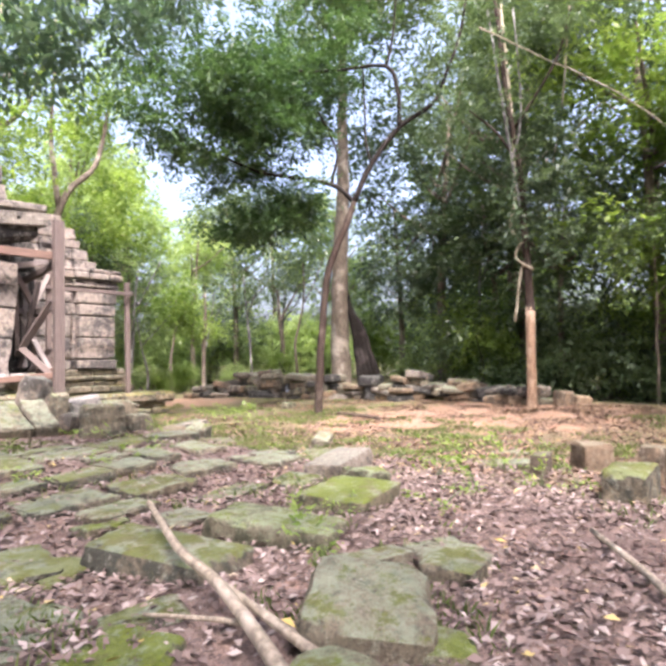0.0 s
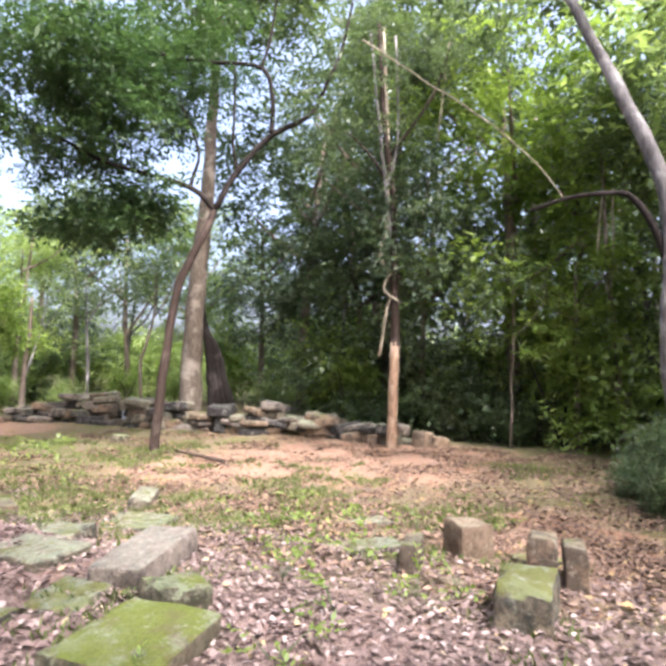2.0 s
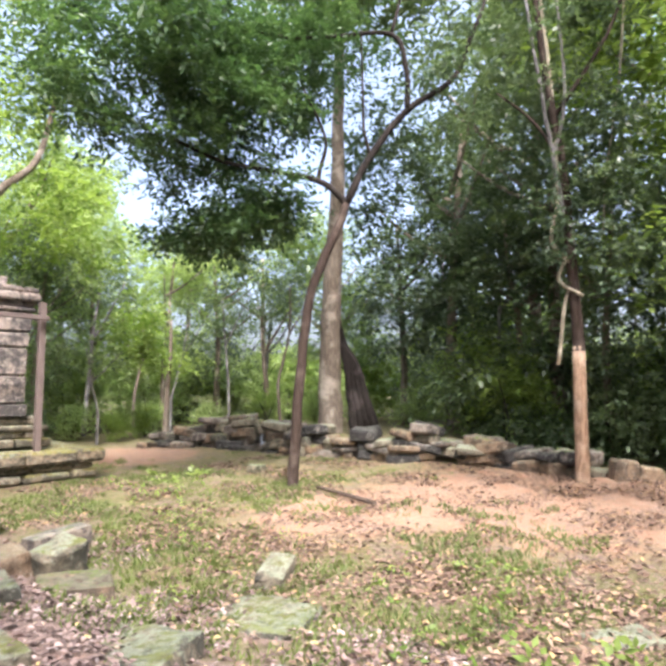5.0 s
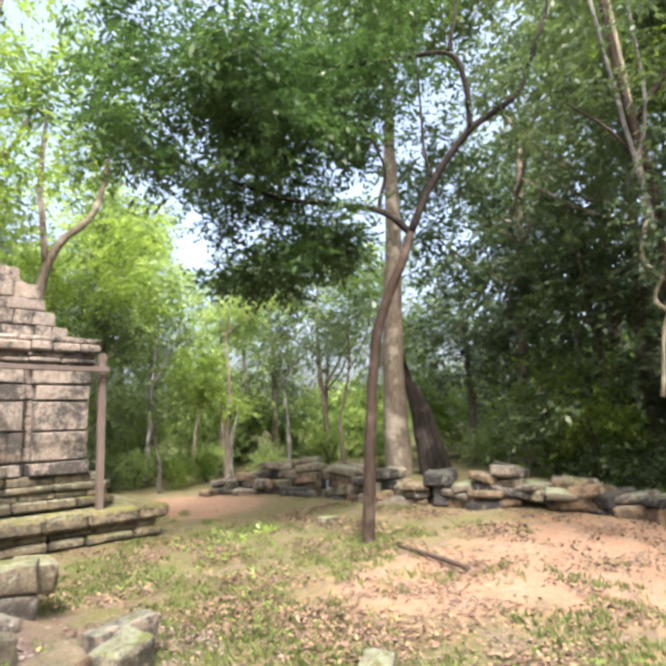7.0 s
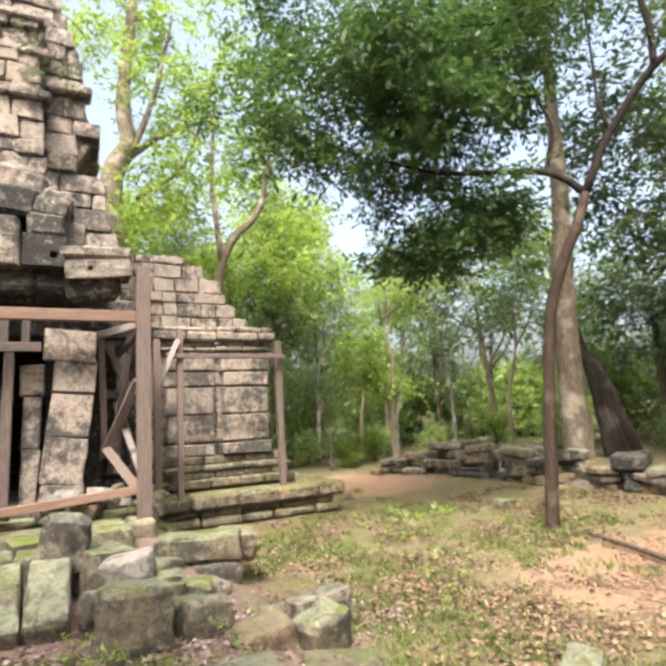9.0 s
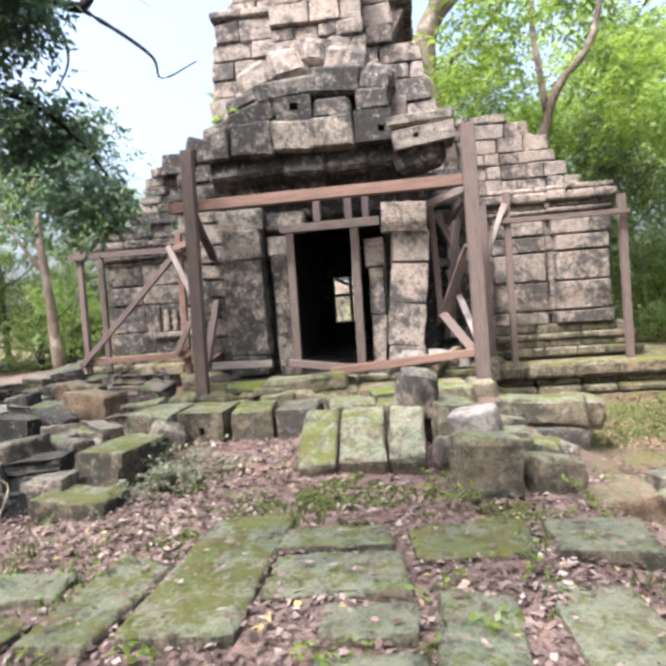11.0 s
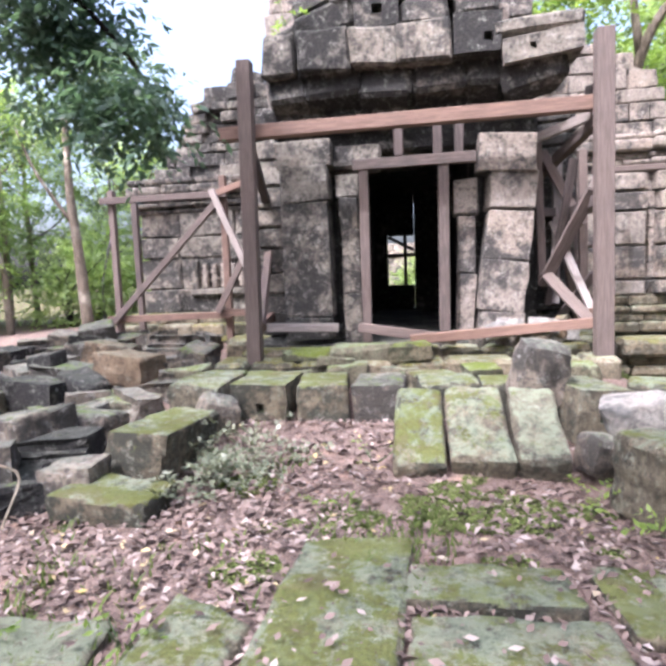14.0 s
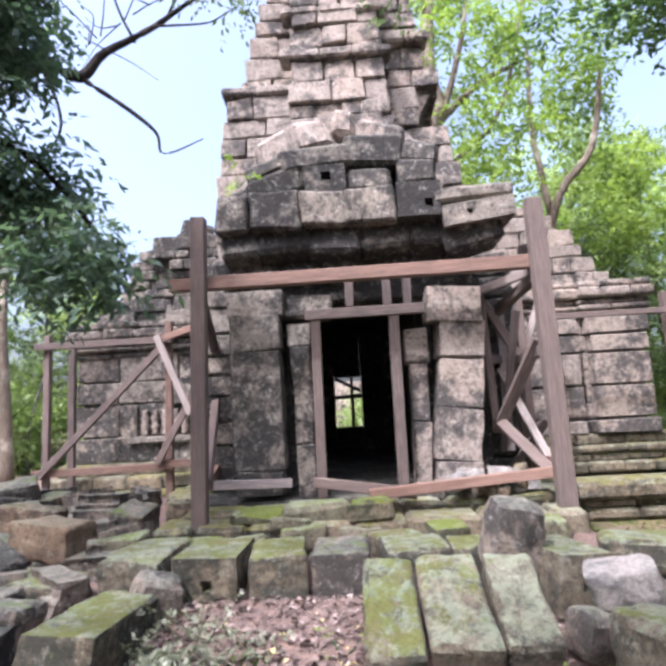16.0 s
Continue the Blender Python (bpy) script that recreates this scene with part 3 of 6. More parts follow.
def baluster(x):
    prof = [(0.055, 0.0), (0.075, 0.03), (0.05, 0.07), (0.07, 0.12), (0.085, 0.18), (0.05, 0.25), (0.085, 0.32), (0.07, 0.38), (0.05, 0.43), (0.075, 0.47), (0.055, 0.5)]
    part("baluster", tube_bm([[((x, WY - 0.06, 1.84 + h), r) for r, h in prof]], 10), STONE_PALE, lw)


for bx in (-1.72, -1.52, -1.32, -1.12, -0.92, -0.74):
    baluster(bx)
vl = wall_of_blocks("vault_left_wing", "ruined stepped stone vault, grey and weathered", -2.9, 1.0, WY + 0.1, 4.14, 6.0, 2.9, 0.24, 0.40, STONE_GREY, "roof",
                    left=lerp_profile([(4.1, -2.95), (4.7, -2.35), (5.3, -2.05), (5.8, -1.75), (6.0, -1.0)]), right=lambda z: 1.0, proud=0.14, gaps=0.03, seed=9)
block(vl, -0.75, WY + 0.5, 6.16, 0.7, 0.5, 0.36, STONE_GREY, (0, 14, 20), "stone_block", 0.06)

# porch side walls between the front pillars and the wings
for nm, xx, sgn, mt, sd in (("wall_porch_left", 0.55, -1, STONE_GREY, 11), ("wall_porch_right", 4.55, 1, STONE_DARK, 13)):
    random.seed(sd)
    bm = bmesh.new()
    bmesh.ops.create_cube(bm, size=1.0)
    for v in bm.verts:
        v.co = Vector((xx + v.co.x * 0.5, 14.85 + v.co.y * 3.1, 2.7 + v.co.z * 3.2))
    ob = part(nm, bm, mt, None)
    tagged(ob, "dark stone side wall of the temple porch", "wall", kind="structure")
    z = 1.1
    while z < 4.2:
        h = random.uniform(0.28, 0.42)
        y = 13.3
        while y < 16.3:
            w = random.uniform(0.4, 0.8)
            block(ob, xx + sgn * (0.22 + random.uniform(0, 0.05)), y + w / 2, z + h / 2, 0.3, w - 0.012, h - 0.012, mt, (0, 0, random.uniform(-1, 1)))
            y += w
        z += h

    z = 1.1
    while z < 4.1:
        h = random.uniform(0.26, 0.4)
        block(ob, xx + random.uniform(-0.03, 0.03), 13.26, z + h / 2, 0.54 + random.uniform(-0.08, 0.06), 0.34, h - 0.012, mt, (0, random.uniform(-1, 1), random.uniform(-3, 3)), "stone_block", 0.03, 0.025)
        z += h

# tower: body, tier, proud middle bay and ruined top
tl = lerp_profile([(3.9, 0.25), (6.0, 0.35), (7.75, 0.52), (7.85, 0.85), (9.2, 1.1), (9.4, 1.25), (10.6, 1.45), (11.6, 1.9)])
trt = lerp_profile([(3.9, 4.75), (5.7, 4.65), (6.4, 4.45), (6.85, 4.4), (6.88, 3.9), (7.5, 3.9), (7.55, 4.35), (8.0, 4.3), (8.1, 4.05), (9.2, 3.95), (10.6, 3.5), (11.6, 3.0)])
tw = wall_of_blocks("temple_tower", "tall ruined stone tower in pale weathered courses", 0, 5, 14.25, 4.0, 11.6, 4.2, 0.37, 0.72, STONE_PALE, "tower", left=tl, right=trt, proud=0.08, gaps=0.02, side_y=18.2, seed=17)
tb = wall_of_blocks("tower_bay", "proud middle bay of the tower with worn niches", 1.7, 3.35, 13.85, 6.3, 9.6, 0.5, 0.33, 0.52, STONE_PALE, "tower", left=lerp_profile([(6.3, 1.6), (9.6, 1.85)]), right=lerp_profile([(6.3, 3.45), (9.6, 3.2)]), proud=0.10, gaps=0.02, seed=19)
random.seed(37)
for zz, x0, x1, out in ((7.72, 0.45, 1.7, 0.12), (8.05, 1.55, 3.45, 0.22), (8.9, 1.6, 3.4, 0.16), (9.55, 1.6, 3.3, 0.2)):
    moulding(tb, x0, x1, 13.9 if x0 > 1 else 14.25, zz, 0.16, out, STONE_PALE, 0.55)
moulding(tb, 3.35, 4.15, 14.2, 8.45, 0.2, 0.2, STONE_PALE, 0.5)
# second gable behind the front one: large rounded pale stones
g2 = wall_of_blocks("gable_behind", "weathered stone gable with large pale rounded stones", 1.2, 3.7, 13.15, 5.2, 6.6, 1.1, 0.36, 0.5, STONE_PALE, "gable",
                    left=lerp_profile([(5.2, 0.9), (5.9, 1.2), (6.3, 1.7), (6.6, 2.3)]), right=lerp_profile([(5.2, 4.1), (5.9, 3.8), (6.3, 3.4), (6.6, 2.9)]), proud=0.16, gaps=0.03, seed=23)
random.seed(39)
for x, z, w, h, tilt in ((1.55, 5.95, 0.62, 0.42, -24), (2.08, 6.12, 0.56, 0.5, -10), (2.55, 6.3, 0.34, 0.44, 4), (3.05, 6.05, 0.72, 0.5, 12), (3.55, 5.75, 0.5, 0.42, 24), (2.3, 5.66, 0.7, 0.4, 0), (3.0, 5.6, 0.6, 0.36, 3)):
    block(g2, x, 12.95, z, w, 0.5, h, STONE_PALE, (random.uniform(-3, 3), tilt, random.uniform(-3, 3)), "arch_stone", 0.08, 0.04)


def socket_block(parent, x, y, z, dx, dy, dz, material, hole, depth=0.14, turn=(0, 0, 0), name="stone_block", off=(0, 0)):
    """A squared stone with a square socket cut into the face that looks to -y."""
    bm = bmesh.new()
    xs = (-dx / 2, off[0] - hole / 2, off[0] + hole / 2, dx / 2)
    zs = (-dz / 2, off[1] - hole / 2, off[1] + hole / 2, dz / 2)
    r = random.Random(x * 7 + z)
    grid = [[bm.verts.new((a + r.uniform(-0.008, 0.008), -dy / 2 + r.uniform(-0.008, 0.008), b + r.uniform(-0.008, 0.008))) for a in xs] for b in zs]
    for i_ in range(3):
        for k_ in range(3):
            if (i_, k_) != (1, 1):
                bm.faces.new((grid[i_][k_], grid[i_][k_ + 1], grid[i_ + 1][k_ + 1], grid[i_ + 1][k_]))
    rim = (grid[1][1], grid[1][2], grid[2][2], grid[2][1])
    deep = [bm.verts.new(v.co + Vector((0, depth, 0))) for v in rim]
    for k_ in range(4):
        bm.faces.new((rim[k_], rim[(k_ + 1) % 4], deep[(k_ + 1) % 4], deep[k_]))
    bm.faces.new(deep)
    edge = [grid[0][k] for k in range(4)] + [grid[k][3] for k in (1, 2)] + [grid[3][k] for k in (3, 2, 1, 0)] + [grid[k][0] for k in (2, 1)]
    back = [bm.verts.new((v.co.x * 0.98, dy / 2, v.co.z * 0.98)) for v in edge]
    for k_ in range(len(edge)):
        bm.faces.new((edge[k_], edge[(k_ + 1) % len(edge)], back[(k_ + 1) % len(edge)], back[k_]))
    bm.faces.new(back)
    bmesh.ops.recalc_face_normals(bm, faces=bm.faces[:])
    ob = part(name, bm, material, parent)
    ob.matrix_basis = pose(x, y, z, *turn)
    return ob


# front gable over the porch: a core and heavy dark stones, tier by tier
bm = bmesh.new()
bmesh.ops.create_cube(bm, size=1.0)
for v in bm.verts:
    up_ = v.co.z > 0
    v.co = Vector(((1.75 if up_ else 1.0) if v.co.x < 0 else (3.3 if up_ else 3.9), 12.3 if v.co.y < 0 else 13.1, 5.3 if up_ else 4.05))
g1 = tagged(part("front_gable", bm, STONE_DARK, None), "heavy dark lichened stones of the porch gable", "gable", kind="structure")
random.seed(41)
# lowest tier leans back under the one above
for x, w in ((1.12, 0.46), (1.68, 0.66), (2.36, 0.66), (3.02, 0.62), (3.55, 0.42)):
    block(g1, x, 12.42, 4.27 + random.uniform(-0.02, 0.03), w + 0.02, 0.85, 0.44, STONE_DARK, (-14 + random.uniform(-3, 3), random.uniform(-2, 2), random.uniform(-2, 2)), "stone_block", 0.05, 0.03)
for x, w, h, y, mt in ((1.06, 0.40, 0.44, 12.28, STONE_GREY), (1.62, 0.62, 0.46, 12.22, STONE_DARK), (2.22, 0.56, 0.42, 12.24, STONE_GREY), (2.84, 0.62, 0.44, 12.2, STONE_GREY)):
    block(g1, x, y, 4.70, w + 0.02, 0.8, h + 0.02, mt, (random.uniform(-2, 2), random.uniform(-1.5, 1.5), random.uniform(-2, 2)), "stone_block", 0.035, 0.035)
socket_block(g1, 3.46, 12.18, 4.70, 0.54, 0.8, 0.46, STONE_DARK, 0.10, 0.2, (-2, 2, -3), off=(0.12, -0.06))
block(g1, 3.44, 12.26, 5.10, 0.5, 0.75, 0.36, STONE_GREY, (-3, 3, 4), "stone_block", 0.06, 0.035)
socket_block(g1, 2.26, 12.25, 5.10, 0.54, 0.7, 0.36, STONE_DARK, 0.13, 0.2, (-2, -2, 2), off=(0.02, 0.02))
for x, z, w, h, tilt, mt in ((2.86, 5.10, 0.62, 0.34, 0, STONE_GREY), (1.62, 5.08, 0.8, 0.34, -14, STONE_DARK), (1.2, 4.98, 0.6, 0.22, -16, STONE_GREY), (2.15, 5.42, 0.95, 0.3, -8, STONE_DARK), (2.95, 5.48, 0.85, 0.42, 6, STONE_DARK), (1.55, 5.32, 0.7, 0.24, -22, STONE_GREY), (3.5, 5.42, 0.5, 0.3, 10, STONE_GREY)):
    block(g1, x, 12.32 + random.uniform(-0.05, 0.05), z, w, 0.75, h, mt, (random.uniform(-3, 3), tilt, random.uniform(-4, 4)), "stone_block", 0.06, 0.035)
# the loose corner piece and its slab
block(g1, 4.10, 12.15, 4.28, 0.74, 0.7, 0.46, STONE_DARK, (4, -10, -6), "corner_stone", 0.09, 0.05)
socket_block(g1, 4.16, 12.02, 4.50, 0.86, 0.7, 0.26, STONE_GREY, 0.07, 0.15, (3, -5, -4), off=(-0.1, 0))
block(g1, 4.12, 12.12, 4.74, 0.98, 0.8, 0.16, STONE_GREY, (2, -2, -3), "corner_slab", 0.04, 0.02)
for bx, bz in ((0.95, 4.05), (1.35, 3.98), (1.9, 3.98), (2.4, 4.0)):
    block(g1, bx, 12.62, bz, 0.5, 0.8, 0.26, STONE_DARK, (0, random.uniform(-3, 3), 0), "stone_block", 0.05, 0.03)

# lintel and beams of stone over the doorway
pw = tagged(new("door_wall", None), "sandstone doorway with pillars and colonnettes", "doorway", kind="structure")
random.seed(43)
block(pw, 2.6, 12.75, 3.75, 3.3, 0.6, 0.34, STONE_DARK, (0, 0.5, 0), "lintel", 0.04, 0.02)
block(pw, 1.75, 12.55, 3.52, 1.0, 0.5, 0.3, STONE_GREY, (0, 1, 0), "lintel", 0.04, 0.02)


def pillar(name, label, pts, w, d, material, seed, heights, cap=0.0):
    """Stacked stones from pts[0] to pts[1], each a little out of line."""
    random.seed(seed)
    a, b = Vector(pts[0]), Vector(pts[1])
    ob = tagged(new(name, None), label, "pillar")
    lean = math.degrees(math.atan2(b.x - a.x, b.z - a.z))
    total = sum(heights)
    u = 0.0
    for i, h in enumerate(heights):
        c = a + (b - a) * ((u + h / 2) / total)
        k = w * (1.22 if i == len(heights) - 1 else random.uniform(0.96, 1.04))
        block(ob, c.x - (cap if i == len(heights) - 1 else 0) + random.uniform(-0.015, 0.015), c.y + random.uniform(-0.02, 0.02), c.z, k, d, (b - a).length * h / total - 0.008, material,
              (random.uniform(-1, 1), lean + random.uniform(-1.2, 1.2), random.uniform(-2, 2)), "pillar_stone", 0.016, 0.02)
        u += h
    return ob


pillar("stone_pillar", "upright grey lichened stone pillar with square capital", ((1.28, 12.35, 1.15), (1.27, 12.35, 3.72)), 0.60, 0.55, STONE_GREY, 51, (0.3, 1.5, 0.45, 0.32))
pillar("stone_pillar", "leaning pale stone pillar of stacked blocks by the doorway", ((3.72, 12.3, 1.15), (3.93, 12.3, 3.62)), 0.57, 0.52, STONE_PALE, 53, (0.3, 0.62, 0.6, 0.45, 0.42), 0.09)
pillar("colonnette", "slender carved stone colonnette beside the door", ((1.84, 12.38, 1.05), (1.82, 12.38, 3.28)), 0.26, 0.28, STONE_GREY, 55, (0.75, 0.9, 0.45, 0.3))
pillar("colonnette", "slender carved stone colonnette beside the door", ((3.32, 12.45, 1.1), (3.34, 12.45, 3.15)), 0.24, 0.28, STONE_PALE, 57, (0.85, 0.75, 0.45))

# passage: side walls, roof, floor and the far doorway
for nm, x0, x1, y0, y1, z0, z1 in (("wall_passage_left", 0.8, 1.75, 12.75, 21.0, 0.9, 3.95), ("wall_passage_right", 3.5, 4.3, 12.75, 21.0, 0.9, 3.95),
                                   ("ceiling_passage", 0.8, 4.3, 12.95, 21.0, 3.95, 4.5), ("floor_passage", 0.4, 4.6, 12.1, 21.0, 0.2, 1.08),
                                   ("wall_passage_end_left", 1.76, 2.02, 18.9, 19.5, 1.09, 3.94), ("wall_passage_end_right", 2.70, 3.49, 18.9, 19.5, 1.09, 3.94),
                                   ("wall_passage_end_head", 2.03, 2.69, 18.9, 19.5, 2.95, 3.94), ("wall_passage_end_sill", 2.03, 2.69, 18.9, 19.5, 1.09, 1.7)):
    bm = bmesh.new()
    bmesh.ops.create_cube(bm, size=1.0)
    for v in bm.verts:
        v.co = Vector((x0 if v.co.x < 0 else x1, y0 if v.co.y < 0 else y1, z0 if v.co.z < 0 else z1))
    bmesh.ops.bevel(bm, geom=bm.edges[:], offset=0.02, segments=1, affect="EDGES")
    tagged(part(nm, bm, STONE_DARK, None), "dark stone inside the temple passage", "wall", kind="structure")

wall_of_blocks("wall_beyond", "pale sunlit stone wall beyond the far doorway", -2.5, 6.5, 31.0, 0.2, 3.4, 0.6, 0.4, 0.8, STONE_PALE, seed=61)
# plinth of the right wing and its projecting base
pl = tagged(new("plinth_right", None), "mossy moulded stone plinth of the wing", "plinth", kind="structure")
random.seed(61)
for zz, hh, out in ((0.72, 0.2, 0.42), (0.92, 0.16, 0.30), (1.08, 0.14, 0.36), (1.22, 0.2, 0.2)):
    moulding(pl, 5.2, 8.45 + out, WY, zz, hh, out, STONE_BASE, 0.75, 0.6)
    side_moulding(pl, 8.35, WY, WY + 3.3, zz, hh, out, 1, STONE_BASE, 0.8, 0.6)
for zz, hh, out in ((0.0, 0.2, 0.0), (0.2, 0.16, -0.08), (0.36, 0.32, 0.12)):
    moulding(pl, 5.6 - out, 9.7 + out, 15.2, zz, hh, out, STONE_BASE, 0.85, 0.8, "moulded_stone", 0.07)
    side_moulding(pl, 9.65, 15.6, 19.5, zz, hh, out, 1, STONE_BASE, 0.85, 0.8, "moulded_stone", 0.07)
bm = bmesh.new()
bmesh.ops.create_cube(bm, size=1.0)
for v in bm.verts:
    v.co = Vector((5.0 if v.co.x < 0 else 9.3, 15.6 if v.co.y < 0 else 20, -0.2 if v.co.z < 0 else 0.66))
part("core", bm, STONE_BASE, pl)
# plinth of the left wing and the porch
pl2 = tagged(new("plinth_left", None), "stepped mossy stone plinth below the wing", "plinth", kind="structure")
for zz, hh, out in ((0.3, 0.34, 1.5), (0.62, 0.22, 1.1), (0.84, 0.26, 0.6), (1.08, 0.24, 0.3)):
    moulding(pl2, -3.3 - out * 0.4, 0.6, WY, zz, hh, out, STONE_BASE, 0.8, 0.7)
    side_moulding(pl2, -3.2, WY - out + 0.7, WY + 3.3, zz, hh, out * 0.4, -1, STONE_BASE, 0.8, 0.7)
bm = bmesh.new()
bmesh.ops.create_cube(bm, size=1.0)
for v in bm.verts:
    v.co = Vector((-3.2 if v.co.x < 0 else 5.2, 15.2 if v.co.y < 0 else 20, -0.2 if v.co.z < 0 else 0.80))
part("core", bm, STONE_BASE, pl2)
# porch floor and its mossy edge
pf = tagged(new("porch_floor", None), "mossy stone floor and edge of the porch", "floor", kind="structure")
random.seed(67)
for y0, zz, hh, x0, x1 in ((11.25, 0.62, 0.36, 0.2, 4.9), (11.75, 0.72, 0.34, 0.4, 5.0), (12.3, 0.62, 0.42, 0.4, 5.1), (12.9, 0.62, 0.42, -0.2, 5.2), (13.5, 0.60, 0.40, -0.4, 5.4), (14.1, 0.6, 0.36, -0.6, 5.6), (14.7, 0.6, 0.36, -0.6, 5.6)):
    moulding(pf, x0, x1, y0, zz, hh, 0, STONE_BASE, 0.62, 0.62, "paving_stone", 0.05)
for bx, by, bz, dx, dy, dz, mt in ((1.35, 11.55, 1.02, 0.55, 0.4, 0.16, STONE_GREEN), (2.0, 11.5, 1.03, 0.75, 0.45, 0.2, STONE_GREEN), (2.6, 11.45, 1.06, 0.5, 0.4, 0.22, STONE_GREEN), (1.75, 11.3, 0.98, 0.45, 0.3, 0.1, STONE_GREEN)):
    block(pf, bx, by, bz, dx, dy, dz, mt, (random.uniform(-6, 6), random.uniform(-6, 6), random.uniform(-10, 10)), "fallen_slab", 0.05, 0.04)


# ---- timber scaffolds ----
def scaffold(label):
    return tagged(new("timber_scaffold", None), label, "scaffold", "timber scaffolds propping the temple")


s1 = scaffold("heavy weathered timber frame propping the temple porch")
beam("post", (0.69, 11.5, gz(0.69, 11.5) + 0.12), (0.74, 11.5, 4.52), 0.17, 0.16, TIMBER, s1)
beam("post", (4.76, 11.5, gz(4.76, 11.5) + 0.05), (4.72, 11.5, 4.5), 0.19, 0.16, TIMBER, s1)
beam("crossbeam", (0.34, 11.66, 3.74), (4.72, 11.66, 3.78), 0.15, 0.16, TIMBER_RED, s1)
beam("door_post", (2.04, 12.12, 1.1), (2.05, 12.12, 3.4), 0.12, 0.11, TIMBER, s1)
beam("door_post", (3.04, 12.12, 1.1), (3.05, 12.12, 3.4), 0.13, 0.11, TIMBER, s1)
beam("door_head", (1.92, 12.1, 3.36), (3.44, 12.1, 3.38), 0.13, 0.12, TIMBER, s1)
for sx in (2.5, 2.98, 3.24):
    beam("stud", (sx, 12.1, 3.44), (sx, 12.1, 3.84), 0.11, 0.10, TIMBER_DARK, s1)
beam("sill_plank", (0.8, 11.72, 1.36), (1.72, 11.72, 1.34), 0.10, 0.06, TIMBER_PALE, s1, "bleached sill plank")
beam("sill_beam", (1.95, 11.9, 1.32), (3.15, 11.7, 1.16), 0.12, 0.08, TIMBER, s1)
beam("sill_beam", (2.6, 11.62, 1.18), (4.7, 11.62, 1.34), 0.12, 0.10, TIMBER_RED, s1)
beam("side_brace", (4.40, 12.6, 1.5), (4.62, 12.2, 3.3), 0.09, 0.07, TIMBER_DARK, s1)
beam("side_brace", (4.95, 13.2, 1.2), (4.55, 12.4, 2.4), 0.10, 0.07, TIMBER, s1)
beam("side_brace", (4.5, 12.9, 1.15), (4.9, 12.3, 1.9), 0.10, 0.07, TIMBER_DARK, s1)
beam("side_rail", (4.3, 12.5, 2.7), (4.9, 13.3, 2.75), 0.11, 0.08, TIMBER_DARK, s1)
# left return of the frame
beam("back_post", (0.42, 13.6, 1.0), (0.42, 13.6, 3.85), 0.12, 0.11, TIMBER_RED, s1)
beam("side_rail", (0.72, 11.6, 3.62), (0.42, 13.6, 3.0), 0.12, 0.10, TIMBER_DARK, s1)
beam("side_rail", (0.72, 11.6, 1.36), (0.42, 13.6, 1.42), 0.12, 0.10, TIMBER_RED, s1)
beam("side_brace", (0.72, 11.7, 1.4), (0.44, 13.5, 2.6), 0.11, 0.08, TIMBER, s1)
# right return: posts, rails and braces jammed between frame and wall
beam("back_post", (4.32, 12.5, 1.75), (4.25, 12.5, 3.62), 0.10, 0.09, TIMBER, s1)
beam("back_post", (5.5, 14.8, 0.9), (5.45, 14.8, 3.9), 0.13, 0.12, TIMBER, s1)
beam("back_post", (4.95, 13.4, 0.95), (4.9, 13.4, 3.8), 0.11, 0.10, TIMBER_DARK, s1)
beam("side_rail", (4.74, 11.6, 3.62), (4.35, 13.4, 3.2), 0.13, 0.10, TIMBER_DARK, s1)
beam("side_rail", (4.70, 11.62, 2.72), (4.6, 13.4, 2.6), 0.13, 0.10, TIMBER_DARK, s1)
beam("side_rail", (4.76, 11.62, 1.42), (5.0, 13.6, 1.4), 0.13, 0.10, TIMBER_RED, s1)
beam("side_brace", (4.68, 11.66, 2.85), (4.30, 12.4, 1.78), 0.13, 0.08, TIMBER, s1)
beam("side_brace", (4.32, 12.3, 1.9), (4.72, 11.7, 1.3), 0.13, 0.08, TIMBER, s1)
beam("side_brace", (4.35, 12.7, 3.5), (4.8, 12.5, 2.5), 0.12, 0.08, TIMBER, s1)
beam("side_brace", (4.6, 12.9, 3.4), (4.5, 12.6, 1.5), 0.11, 0.07, TIMBER_PALE, s1)
beam("side_brace", (4.5, 12.8, 2.6), (4.85, 12.0, 1.3), 0.10, 0.06, TIMBER_PALE, s1)
beam("short_rail", (4.2, 12.5, 3.62), (4.72, 11.8, 3.7), 0.11, 0.08, TIMBER_PALE, s1)
beam("side_brace", (4.78, 11.62, 3.95), (4.95, 12.8, 4.25), 0.12, 0.09, TIMBER_DARK, s1)

s2 = scaffold("timber frame with diagonal braces before a wing wall")
for px_, zt in ((-3.02, 3.75), (-0.80, 3.9), (0.22, 3.8)):
    beam("post", (px_, 14.95, 0.72), (px_, 14.95, zt), 0.12, 0.11, TIMBER_RED if px_ > -1 else TIMBER, s2)
beam("post", (-2.85, 15.5, 0.7), (-2.85, 15.5, 3.7), 0.12, 0.11, TIMBER, s2)
beam("top_rail", (-3.2, 14.85, 3.55), (-0.7, 14.85, 3.55), 0.12, 0.10, TIMBER, s2)
beam("top_rail", (-0.9, 14.84, 3.56), (0.35, 14.84, 3.95), 0.12, 0.10, TIMBER_RED, s2)
beam("bottom_rail", (-3.2, 14.84, 1.30), (-0.7, 14.84, 1.34), 0.12, 0.10, TIMBER_RED, s2)
beam("bottom_rail", (-1.0, 14.83, 1.38), (0.4, 14.83, 1.36), 0.13, 0.10, TIMBER_RED, s2)
beam("brace", (-3.05, 14.76, 1.25), (-0.85, 14.76, 3.42), 0.12, 0.08, TIMBER, s2)
